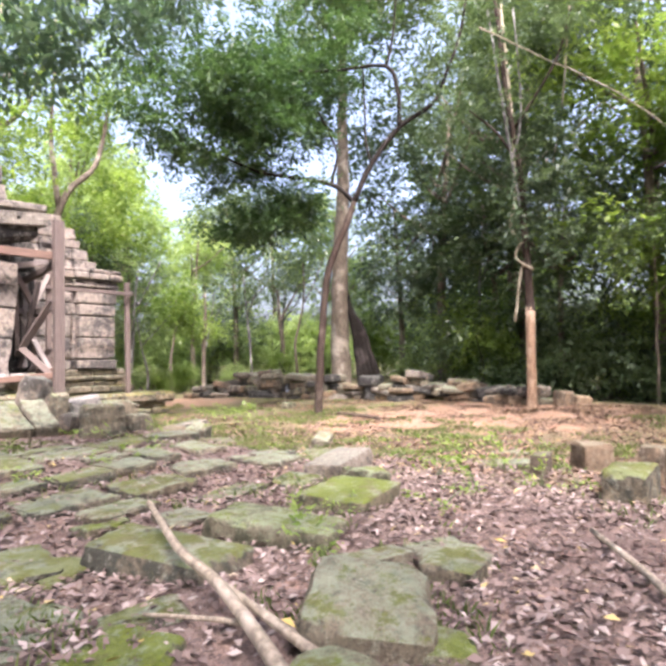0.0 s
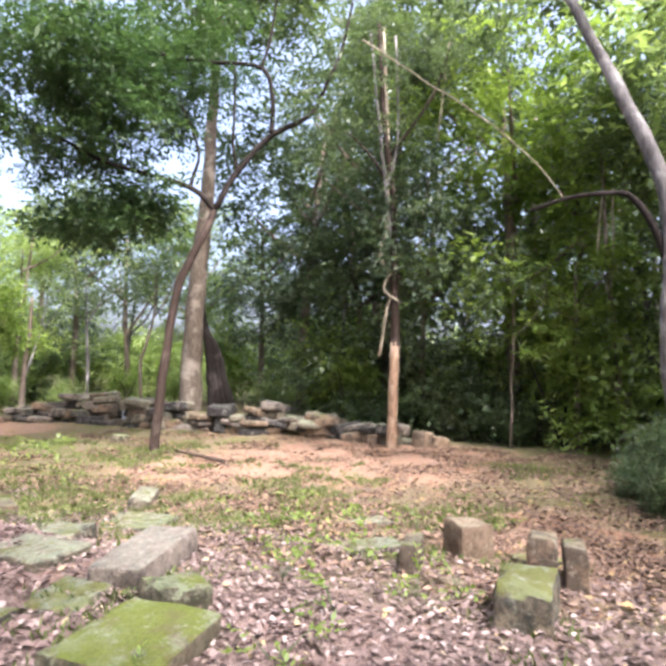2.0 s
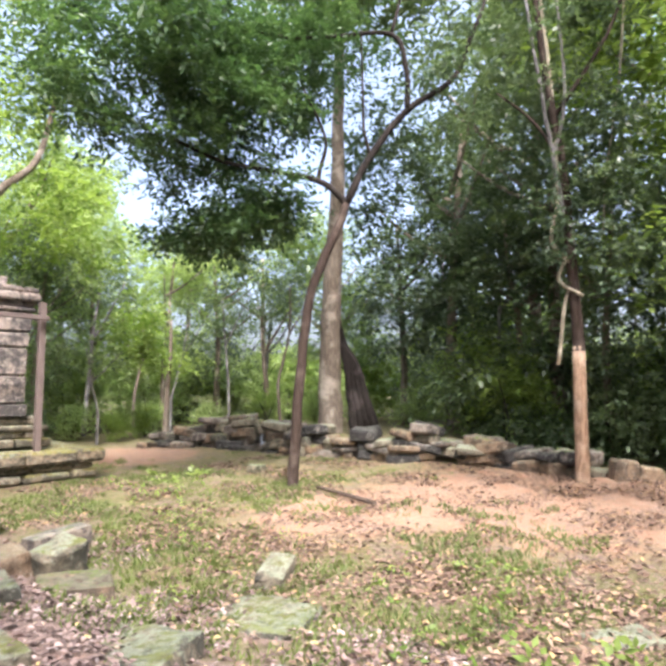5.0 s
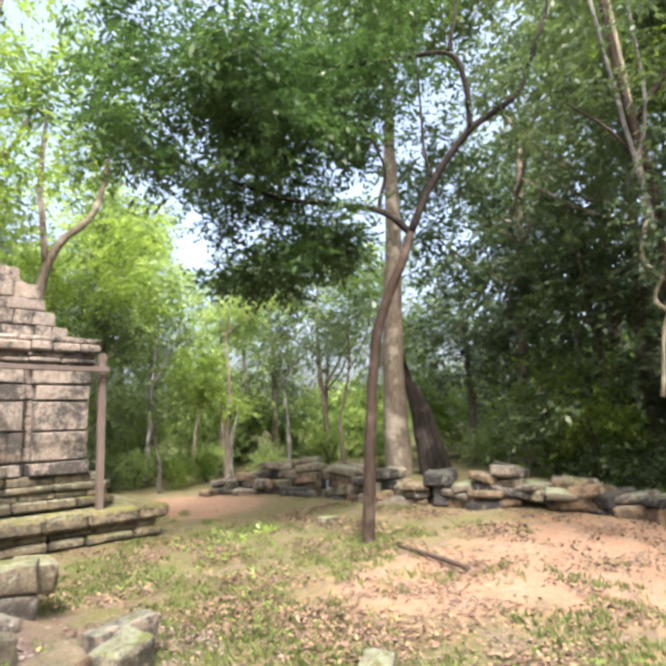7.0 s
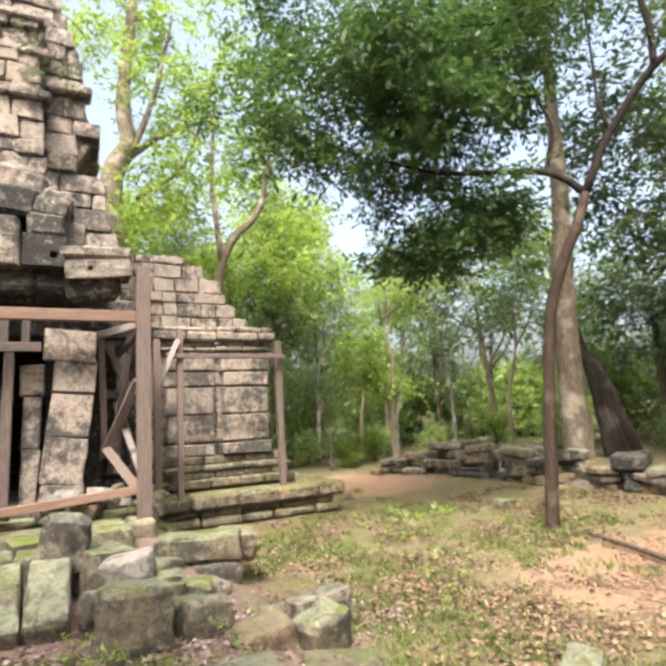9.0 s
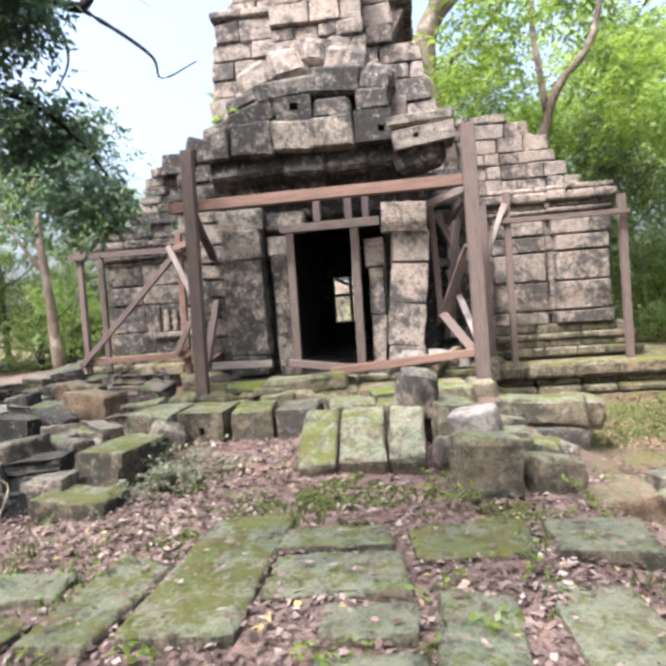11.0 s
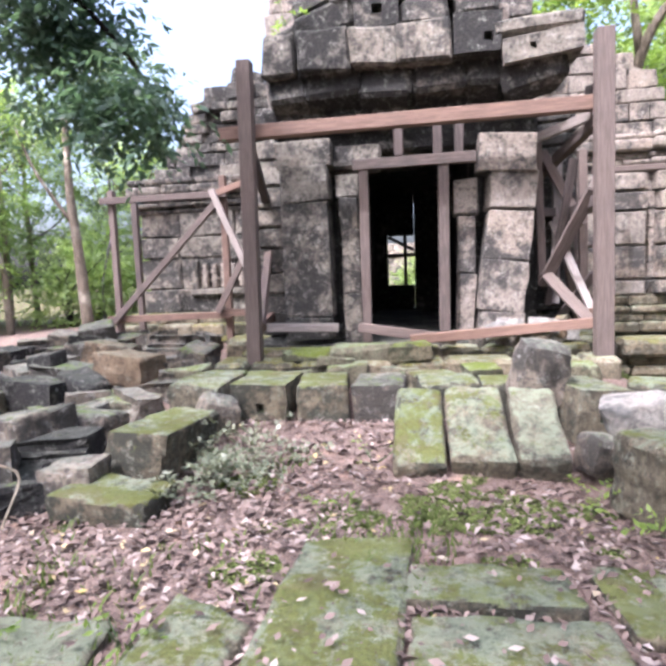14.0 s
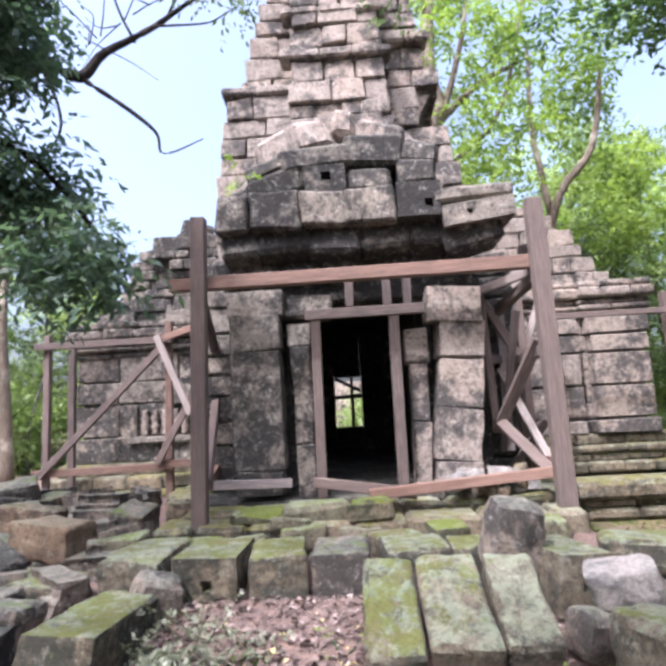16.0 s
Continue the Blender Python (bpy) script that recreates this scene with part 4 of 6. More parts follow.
beam("brace", (-0.95, 14.72, 3.62), (-0.35, 14.72, 2.2), 0.12, 0.07, TIMBER_PALE, s2)
beam("brace", (-0.95, 14.74, 1.40), (0.2, 14.74, 3.45), 0.12, 0.08, TIMBER, s2)

s3 = scaffold("slender timber posts and rail before a wing wall")
beam("post", (8.32, 15.3, 0.66), (8.27, 15.3, 3.98), 0.14, 0.12, TIMBER, s3)
beam("post", (6.02, 15.2, 0.66), (6.0, 15.2, 4.2), 0.12, 0.11, TIMBER, s3)
beam("rail", (5.7, 15.12, 3.60), (8.35, 15.12, 3.62), 0.10, 0.09, TIMBER, s3)
beam("brace", (5.95, 15.1, 3.95), (5.35, 14.9, 2.6), 0.10, 0.07, TIMBER_PALE, s3)

s4 = scaffold("thin timber props standing in the far doorway")
beam("post", (2.46, 19.7, 1.08), (2.46, 19.7, 3.2), 0.09, 0.08, TIMBER_DARK, s4)
beam("rail", (1.95, 19.72, 2.45), (2.85, 19.72, 2.48), 0.10, 0.08, TIMBER_DARK, s4)
beam("brace", (2.02, 19.76, 2.95), (2.68, 19.76, 2.6), 0.08, 0.06, TIMBER_DARK, s4)


# ---- trees ----
def tree(name, label, trunk_lines, crown_mesh, bark_mat, crown_at=(0, 0, 0), sides=8, at=(0, 0, 0), extra=()):
    ob = tagged(new(name, None), label, "tree")
    ob.location = at
    part("trunk", tube_bm(trunk_lines, sides), bark_mat, ob)
    c = part("crown", crown_mesh, None, ob)
    c.location = crown_at
    for nm, lines, mt in extra:
        part(nm, tube_bm(lines, 6), mt, ob)
    return ob


def local(points, base):
    return [tuple(Vector(p) - Vector(base)) for p in points]


# the tree in the clearing, forked, with a feathery crown
b1 = (11.83, 10.88, 0.02)
L = lambda pts, r0, r1: smooth_line(local(pts, b1), r0, r1, 5, 0.03)
t1 = [L([(11.83, 10.88, -0.1), (11.84, 10.87, 0.3), (11.92, 10.78, 2.2), (12.11, 10.6, 4.27), (12.54, 10.16, 5.75), (12.65, 10.06, 6.25)], 0.13, 0.09),
      L([(12.65, 10.06, 6.25), (12.27, 10.43, 6.73), (11.58, 11.12, 6.95), (10.6, 11.9, 7.1), (9.6, 12.7, 7.6)], 0.085, 0.03),
      L([(12.2, 10.5, 6.75), (12.23, 10.47, 7.03), (12.3, 10.4, 7.85), (12.0, 10.8, 9.0)], 0.06, 0.025),
      L([(12.65, 10.06, 6.25), (13.03, 9.67, 7.38), (13.68, 9.03, 8.55), (14.41, 8.3, 9.33), (14.72, 7.99, 10.22), (15.04, 7.67, 11.45), (15.2, 7.4, 13)], 0.095, 0.04),
      L([(13.03, 9.67, 7.38), (12.93, 9.77, 8.3), (12.9, 9.8, 10.5)], 0.05, 0.02),
      L([(13.68, 9.03, 8.55), (13.65, 9.05, 9.6), (13.41, 9.3, 10.45), (12.4, 10.3, 10.3), (11.56, 11.14, 10.25), (10.4, 12.2, 10.6)], 0.08, 0.025),
      L([(13.41, 9.3, 10.45), (13.56, 9.15, 11.33), (13.7, 9.0, 13)], 0.05, 0.02)]
cc = np.concatenate([crown_centres(101, 185, 3.4, 3.4, 2.7, 0.3, 16) + (-1.7, 1.9, 8.6), crown_centres(102, 60, 3.2, 3.2, 2.0, 0.3, 12) + (1.5, 1.3, 12.0), crown_centres(103, 45, 1.7, 1.7, 1.2) + (-0.9, 1.3, 6.3)])
# limbs in near-black bark: their backlit look is put into the colour
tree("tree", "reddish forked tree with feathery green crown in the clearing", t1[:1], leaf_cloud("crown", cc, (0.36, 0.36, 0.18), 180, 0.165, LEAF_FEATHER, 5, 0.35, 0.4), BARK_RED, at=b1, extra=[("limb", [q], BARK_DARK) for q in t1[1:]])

# the slim tree with vines
b2 = (16.1, 6.24, 0.04)
L = lambda pts, r0, r1: smooth_line(local(pts, b2), r0, r1, 4, 0.02)
t2 = [L([(16.12, 6.2, 2.9), (16.12, 6.2, 3.2), (16.1, 6.28, 5.43), (16.06, 6.35, 7.29), (15.97, 6.62, 9.66), (15.89, 6.84, 12.6)], 0.15, 0.07),
      L([(16.06, 6.35, 7.3), (15.9, 6.9, 8.4), (15.4, 7.6, 9.2)], 0.05, 0.02),
      L([(16.0, 6.5, 8.4), (16.44, 5.33, 10.23), (16.63, 4.82, 11.9)], 0.06, 0.03)]
stem2 = [L([(16.05, 6.3, 5.6), (15.95, 6.5, 7.4), (15.85, 6.75, 9.6), (15.75, 7.05, 12.4)], 0.06, 0.035), L([(15.95, 6.5, 7.4), (16.0, 6.2, 9.0), (16.05, 6.35, 12.2)], 0.05, 0.03)]
v2 = [L([(15.95, 6.6, 2.6), (16.0, 6.44, 3.9), (16.06, 6.2, 4.74), (15.92, 6.62, 5.43), (15.97, 6.45, 6.59), (16.0, 6.5, 9.0), (15.9, 6.7, 12.5)], 0.045, 0.05),
      L([(15.98, 6.0, 4.1), (15.9, 6.5, 4.5), (16.0, 6.35, 5.0)], 0.04, 0.04),
      L([(16.3, 5.6, 5.6), (16.4, 5.5, 7.0), (16.6, 5.2, 9.0), (16.7, 4.9, 12)], 0.025, 0.03)]
cc = np.concatenate([crown_centres(111, 105, 3.8, 3.8, 3.4) + (0.6, 0.0, 11.2), crown_centres(112, 50, 1.0, 1.0, 2.8) + (0.3, -0.3, 6.6)])
# the foot gets a lighter bark of its own to look sunlit
tree("tree", "slim reddish tree with pale vines hanging along its trunk", t2, leaf_cloud("crown", cc, (0.4, 0.4, 0.4), 90, 0.17, LEAF_DARK, 6, 0.5), BARK_RED, at=b2, extra=[("vine", v2, VINE), ("stem", stem2, BARK_PALE), ("trunk_foot", [L([(16.1, 6.24, -0.1), (16.1, 6.24, 0.3), (16.12, 6.2, 3.0)], 0.165, 0.14)], BARK_SUNLIT)])

# the huge tree behind the tumbled wall, with buttress roots
b3 = (18.36, 15.49, 0.3)
L = lambda pts, r0, r1: smooth_line(pts, r0, r1, 5, 0.05)
t3 = [L([(0, 0, -0.3), (0, 0, 0.4), (-0.03, 0, 3), (0.05, -0.05, 6), (0.15, -0.2, 9), (0.2, -0.2, 12), (0.3, -0.2, 18)], 0.52, 0.16)]
root3 = [L([(0.46 + 0.13 * k, -0.85 - 0.26 * k, -0.2), (0.38 + 0.08 * k, -0.70 - 0.17 * k, 1.2), (0.3 + 0.04 * k, -0.5 - 0.09 * k, 2.8), (0.12, -0.25, 4.4 - 0.3 * k)], 0.24, 0.12) for k in range(4)]
cc = crown_centres(121, 170, 5.5, 5.5, 4.0) + (0, 0, 16)
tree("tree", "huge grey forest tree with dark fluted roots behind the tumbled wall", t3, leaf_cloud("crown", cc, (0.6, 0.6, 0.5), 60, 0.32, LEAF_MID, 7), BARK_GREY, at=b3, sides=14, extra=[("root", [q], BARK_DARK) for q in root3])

# the sapling and slim trees past the temple corner
b4 = (15.3, 21.3, 0.06)
t4 = [smooth_line([(0, 0, -0.1), (0.05, 0, 2.3), (0.1, -0.05, 3.6), (0.1, 0, 4.8)], 0.12, 0.05, 4)]
sap = tree("tree", "slim grey sapling with bright leaves at the forest edge", t4, leaf_cloud("crown", crown_centres(131, 60, 2.0, 2.0, 1.4) + (-0.4, 0.4, 4.2), (0.4, 0.4, 0.25), 60, 0.2, LEAF_BRIGHT, 8), BARK_GREY, at=b4)

# the leaning tree at the forest side with a long level branch
b5 = (11.2, -0.18, 0.05)
L = lambda pts, r0, r1: smooth_line(local(pts, b5), r0, r1, 5, 0.04)
t5 = [L([(11.2, -0.18, -0.1), (11.2, -0.18, 1.0), (11.1, -0.03, 2.75), (11.1, -0.09, 3.63), (11.1, -0.05, 4.66), (11.1, 0.14, 5.55), (11.1, 0.47, 6.39), (11.1, 0.74, 7.12), (11.1, 1.1, 7.97), (11.1, 1.46, 8.82)], 0.165, 0.075)]
limb5 = [L([(11.1, -0.03, 3.83), (11.1, 0.15, 4.36), (11.1, 0.43, 4.86), (11.1, 0.69, 4.99), (11.1, 1.37, 4.99), (11.1, 1.94, 4.85)], 0.065, 0.03)]
bam = [L([(12.0, 1.48, 5.29), (12.0, 1.97, 6.03), (12.0, 2.5, 6.65), (12.0, 3.3, 7.43), (12.0, 4.07, 8.08), (12.0, 5.09, 8.99), (12.0, 5.59, 9.43)], 0.014, 0.022)]
cc = np.concatenate([crown_centres(141, 70, 2.2, 2.2, 1.5) + local([(11.8, 1.5, 10.8)], b5)[0], crown_centres(142, 60, 2.6, 2.2, 1.8) + local([(13.0, -1.2, 8.2)], b5)[0]])
tree("tree", "leaning grey tree with a long level branch at the forest side", t5, leaf_cloud("crown", cc, (0.4, 0.4, 0.3), 70, 0.18, LEAF_MID, 9), BARK_PALE, at=b5, extra=[("limb", limb5, BARK_DARK), ("dry_branch", bam, VINE)])

# the tree whose branch hangs over from the side of the terrace
b6 = (-3.6, 6.6, 0.4)
L = lambda pts, r0, r1: smooth_line(local(pts, b6), r0, r1, 5, 0.04)
t6 = [L([(-3.6, 6.6, 0.2), (-3.5, 6.7, 2.5), (-3.0, 7.2, 5.0), (-2.6, 7.6, 8.0)], 0.2, 0.1),
      L([(-3.1, 7.1, 4.6), (-1.6, 9.0, 5.0), (-0.6, 10.2, 4.8), (-0.1, 10.8, 4.0), (0.15, 10.9, 3.5)], 0.05, 0.012),
      L([(-3.0, 7.2, 5.0), (-0.5, 6.4, 5.6), (1.6, 5.6, 5.6), (2.5, 5.4, 5.3)], 0.06, 0.015)]
# the high wide crown (156) is unseen, added to keep sun off the terrace
cc = np.concatenate([crown_centres(151, 190, 0.95, 1.1, 1.6, 0.2) + local([(-1.25, 10.3, 6.1)], b6)[0], crown_centres(152, 44, 0.6, 0.5, 0.7, 0.2) + local([(-0.9, 10.4, 4.7)], b6)[0], crown_centres(155, 30, 0.6, 0.3, 0.22, 0.2) + local([(-0.05, 10.3, 3.75)], b6)[0],
                     crown_centres(153, 60, 1.5, 1.3, 0.9) + local([(1.7, 5.4, 5.5)], b6)[0], crown_centres(154, 60, 2.2, 2.0, 1.2) + local([(-2.0, 7.5, 8.6)], b6)[0], crown_centres(156, 95, 5.0, 4.0, 1.8) + local([(0.6, 2.6, 10.5)], b6)[0]])
tree("tree", "dark-leaved tree hanging over beside the temple", t6, leaf_cloud("crown", cc, (0.2, 0.2, 0.2), 72, 0.12, LEAF_BLUE, 10, 0.8), BARK_DARK, at=b6)

# the leaning tree past the left wing
b7 = (-8.7, 22.8, 0.4)
t7 = [smooth_line([(0, 0, -0.2), (-0.15, 0, 2.6), (-0.3, 0, 4.8), (-0.4, 0.2, 7.5)], 0.22, 0.1, 4), smooth_line([(-0.2, 0, 3.6), (-1.2, -0.4, 5.4), (-1.8, -0.5, 7)], 0.08, 0.03, 4)]
tree("tree", "pale grey tree past the corner of the temple", t7, leaf_cloud("crown", crown_centres(161, 90, 3.0, 3.0, 2.6) + (-0.3, 0, 7.6), (0.5, 0.5, 0.35), 60, 0.22, LEAF_MID, 11), BARK_GREY, at=b7)

# the half-bare tree whose limbs reach over the left vault
b8 = (-7.5, 15.5, 0.4)
L = lambda pts, r0, r1: smooth_line(local(pts, b8), r0, r1, 5, 0.06)
t8 = [L([(-7.5, 15.5, 0.2), (-7.2, 15.2, 3), (-5.6, 14.2, 6), (-4.0, 13.8, 8.0), (-2.6, 13.7, 8.25), (-1.99, 14.0, 8.2), (-1.63, 14.19, 8.79), (-0.9, 14.56, 9.48), (0.33, 14.0, 9.71)], 0.22, 0.03),
      L([(-1.99, 14.0, 8.2), (-1.3, 14.3, 7.7), (-0.85, 14.5, 7.31), (-0.75, 14.6, 6.95), (-0.08, 14.9, 7.37)], 0.05, 0.012),
      L([(-2.5, 13.7, 8.2), (-2.28, 13.86, 7.26), (-2.5, 13.8, 6.6)], 0.04, 0.012),
      L([(-1.2, 14.4, 9.1), (-1.6, 14.4, 10.2), (-1.5, 14.4, 11.5)], 0.03, 0.01),
      L([(-0.6, 14.5, 9.6), (-0.2, 14.4, 10.5), (0.3, 14.3, 11.3)], 0.03, 0.01),
      L([(-0.9, 14.5, 9.45), (0.2, 14.2, 9.2), (0.9, 13.6, 9.0)], 0.025, 0.008)]
gt = random.Random(19)
for _k in range(30):
    u = gt.random()
    a_ = Vector((-4.0, 13.8, 8.0)).lerp(Vector((0.3, 14.2, 9.7)), u) + Vector((0, 0, -0.3 * math.sin(u * 6)))
    way_ = Vector((gt.uniform(-1, 1), gt.uniform(-0.6, 0.6), gt.uniform(-0.5, 1.1))).normalized()
    b_ = a_ + way_ * gt.uniform(0.4, 0.8)
    t8.append(L([tuple(a_), tuple(b_), tuple(b_ + (way_ + Vector((gt.uniform(-0.6, 0.6), 0, gt.uniform(-0.6, 0.6)))) * gt.uniform(0.3, 0.6))], 0.014, 0.004))
tree("tree", "half-bare tree with dark twisting limbs above the vault", t8, leaf_cloud("crown", np.concatenate([crown_centres(171, 26, 1.2, 0.8, 0.9) + local([(0.3, 14.0, 10.3)], b8)[0], crown_centres(172, 40, 2.6, 2.0, 2.0) + local([(-4.6, 13.6, 10.5)], b8)[0]]), (0.3, 0.3, 0.3), 40, 0.13, LEAF_MID, 12, 0.8), BARK_DARK, at=b8)

# the bright strangler fig behind the right wing
b9 = (6.6, 21.6, 0.3)
L = lambda pts, r0, r1: smooth_line(local(pts, b9), r0, r1, 5, 0.05)
t9 = [L([(6.6, 21.6, 0.1), (5.6, 21.7, 6), (5.15, 21.72, 9.88), (5.65, 21.59, 11.4), (5.5, 21.63, 13.06), (5.8, 21.5, 17)], 0.5, 0.16),
      L([(8.4, 21.4, 0.1), (8.4, 21.2, 5), (8.68, 20.83, 7.67), (9.83, 20.54, 9.36), (10.2, 20.3, 11.5)], 0.2, 0.07),
      L([(8.6, 20.9, 7.4), (8.3, 20.9, 10), (8.4, 20.9, 13)], 0.12, 0.05),
      L([(5.5, 21.6, 10.8), (7.0, 21.3, 12.0), (8.5, 21.0, 12.6)], 0.14, 0.04),
      L([(5.4, 21.6, 10.2), (6.4, 21.3, 13.0), (7.0, 21.0, 16)], 0.14, 0.04),
      L([(5.9, 21.5, 9.5), (7.5, 21.2, 11), (8.6, 21.0, 15)], 0.1, 0.04)]
cc = np.concatenate([crown_centres(181, 130, 4.2, 3.0, 4.0) + local([(7.6, 21.3, 14.8)], b9)[0], crown_centres(182, 50, 2.4, 2.0, 2.0) + local([(7.0, 20.8, 9.6)], b9)[0], crown_centres(183, 60, 2.6, 2.0, 2.0) + local([(10.4, 20.6, 8.0)], b9)[0], crown_centres(184, 36, 1.8, 1.6, 1.3) + local([(10.2, 20.5, 11.6)], b9)[0]])
tree("tree", "many-stemmed fig with bright sunlit leaves behind the temple", t9, leaf_cloud("crown", cc, (0.5, 0.5, 0.4), 60, 0.22, LEAF_BRIGHT, 13), BARK_GREY, at=b9)

# a slim sapling wrapped in pale vines at the forest side
b10 = (19.0, 0.4, 0.08)
tree("tree", "slim sapling wrapped in pale hanging vines", [smooth_line([(0, 0, -0.1), (0.05, 0.2, 3), (0.05, 0.4, 6), (0, 0.5, 9)], 0.09, 0.04, 4)],
     leaf_cloud("crown", crown_centres(191, 50, 2.2, 2.2, 2.2) + (0, 0.4, 9.5), (0.4, 0.4, 0.35), 60, 0.24, LEAF_MID, 14), BARK_GREY, at=b10,
     extra=[("vine", [smooth_line([(-0.1, -0.1, 0), (-0.05, 0.4, 2.9), (-0.05, 0.42, 4.6), (-0.1, 0.62, 5.8), (-0.1, 0.46, 7.6)], 0.035, 0.03, 4, 0.05), smooth_line([(-0.1, 0.42, 4.5), (-0.1, 0.25, 5.3), (-0.1, 0.2, 7.6)], 0.03, 0.03, 4, 0.05)], VINE)])

# ---- the forest round the clearing ----
FOREST = []
# last two kinds carry a sunlit look in their leaf colour
for i, (mt, size, seed) in enumerate(((LEAF_DARK, 0.4, 201), (LEAF_MID, 0.4, 202), (LEAF_DARK, 0.38, 203), (LEAF_BRIGHT, 0.4, 204), (LEAF_SUNLIT, 0.4, 205))):
    g = random.Random(seed)
    h = g.uniform(9, 12)
    lines = [smooth_line([(0, 0, -0.3), (g.uniform(-0.2, 0.2), g.uniform(-0.2, 0.2), h * 0.4), (g.uniform(-0.6, 0.6), g.uniform(-0.6, 0.6), h)], 0.2, 0.07, 4, 0.08)]
    for k in range(5):
        a, z = g.uniform(0, 6.28), h * g.uniform(0.4, 0.8)
        lines.append(smooth_line([(0, 0, z), (math.cos(a) * 1.2, math.sin(a) * 1.2, z + 0.8), (math.cos(a) * 2.4, math.sin(a) * 2.4, z + 2.0)], 0.08, 0.025, 3))
    cc = np.concatenate([crown_centres(seed * 3, 62, 3.3, 3.3, 3.6, 0.3, 9) + (0, 0, h - 1), crown_centres(seed * 5, 26, 2.7, 2.7, 2.2) + (0, 0, h * 0.45)])
    ob = tree("tree", ("dense dark forest tree", "green forest tree", "dark forest tree with hanging foliage", "sunlit forest tree", "pale sunlit forest tree")[i] + " at the edge of the clearing", lines, leaf_cloud("crown", cc, (0.42, 0.42, 0.34), 108, size * 0.62, mt, seed), BARK_GREY)
    tagged(ob, group="forest trees")
    FOREST.append(ob)

SHRUBS = []
# bright and pale kinds: lit foliage by colour, for the glimpses between trunks
for i, (mt, seed) in enumerate(((LEAF_SHRUB, 301), (LEAF_MID, 302), (LEAF_BRIGHT, 303), (LEAF_SUNLIT, 304))):
    g = random.Random(seed)
    lines = [smooth_line([(0, 0, -0.1), (g.uniform(-0.4, 0.4), g.uniform(-0.4, 0.4), 0.9), (g.uniform(-0.9, 0.9), g.uniform(-0.9, 0.9), 2.0)], 0.035, 0.012, 3) for _ in range(5)]
    ob = tagged(new("shrub", None), ("dense dark shrub", "leafy green shrub", "bright green shrub", "pale sunlit shrub")[i] + " of the forest edge", "shrub", "forest shrubs")
    part("stem", tube_bm(lines, 5), BARK_DARK, ob)
    part("foliage", leaf_cloud("foliage", crown_centres(seed, 60, 1.5, 1.5, 1.3, 0.2) + (0, 0, 1.25), (0.35, 0.35, 0.3), 72, 0.15, mt, seed), None, ob)
    SHRUBS.append(ob)

g = random.Random(7)


def put(pool, x, y, s, k=None):
    src = pool[g.randrange(len(pool)) if k is None else k]
    m = pose(x, y, float(height(x, y)), 0, 0, g.uniform(0, 360)) @ Matrix.Diagonal((s, s, s * g.uniform(0.9, 1.15), 1))
    if not src.get("placed"):
        src["placed"] = 1
        src.matrix_basis = m
        return src
    ob = copy_thing(src, m)
    ob.matrix_basis = m
    return ob


# east side, behind the tumbled wall and the slim tree; (-5, -4) is unseen, added to shade the start
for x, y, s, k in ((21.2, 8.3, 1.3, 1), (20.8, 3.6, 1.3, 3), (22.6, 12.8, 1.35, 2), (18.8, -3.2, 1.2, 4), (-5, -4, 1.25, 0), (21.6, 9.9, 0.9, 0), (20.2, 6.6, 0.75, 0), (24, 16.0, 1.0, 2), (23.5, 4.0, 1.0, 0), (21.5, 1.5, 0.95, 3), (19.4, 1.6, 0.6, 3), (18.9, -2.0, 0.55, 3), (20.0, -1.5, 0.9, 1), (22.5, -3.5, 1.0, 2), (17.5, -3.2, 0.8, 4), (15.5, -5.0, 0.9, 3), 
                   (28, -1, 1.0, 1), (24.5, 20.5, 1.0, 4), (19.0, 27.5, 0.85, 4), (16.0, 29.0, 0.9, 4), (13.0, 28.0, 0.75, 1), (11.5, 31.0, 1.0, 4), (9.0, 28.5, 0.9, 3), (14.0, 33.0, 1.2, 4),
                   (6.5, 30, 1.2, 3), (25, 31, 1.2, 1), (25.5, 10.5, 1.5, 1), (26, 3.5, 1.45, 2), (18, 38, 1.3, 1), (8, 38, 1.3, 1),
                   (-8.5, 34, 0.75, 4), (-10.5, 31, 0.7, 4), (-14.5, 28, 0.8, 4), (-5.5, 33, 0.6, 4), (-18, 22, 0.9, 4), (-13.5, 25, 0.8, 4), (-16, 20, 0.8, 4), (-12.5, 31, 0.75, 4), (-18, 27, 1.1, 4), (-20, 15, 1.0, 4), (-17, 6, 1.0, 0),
                   # unseen trees behind the start, added to shade the near ground
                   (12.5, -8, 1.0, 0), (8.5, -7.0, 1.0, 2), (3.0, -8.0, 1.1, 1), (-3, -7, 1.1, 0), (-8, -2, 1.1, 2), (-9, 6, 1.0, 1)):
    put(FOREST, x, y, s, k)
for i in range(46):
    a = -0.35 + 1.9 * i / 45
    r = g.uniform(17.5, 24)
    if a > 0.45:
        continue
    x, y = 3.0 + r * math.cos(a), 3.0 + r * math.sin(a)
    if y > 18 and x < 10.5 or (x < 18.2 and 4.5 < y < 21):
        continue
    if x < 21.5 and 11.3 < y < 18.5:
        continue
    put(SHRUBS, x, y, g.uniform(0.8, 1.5))
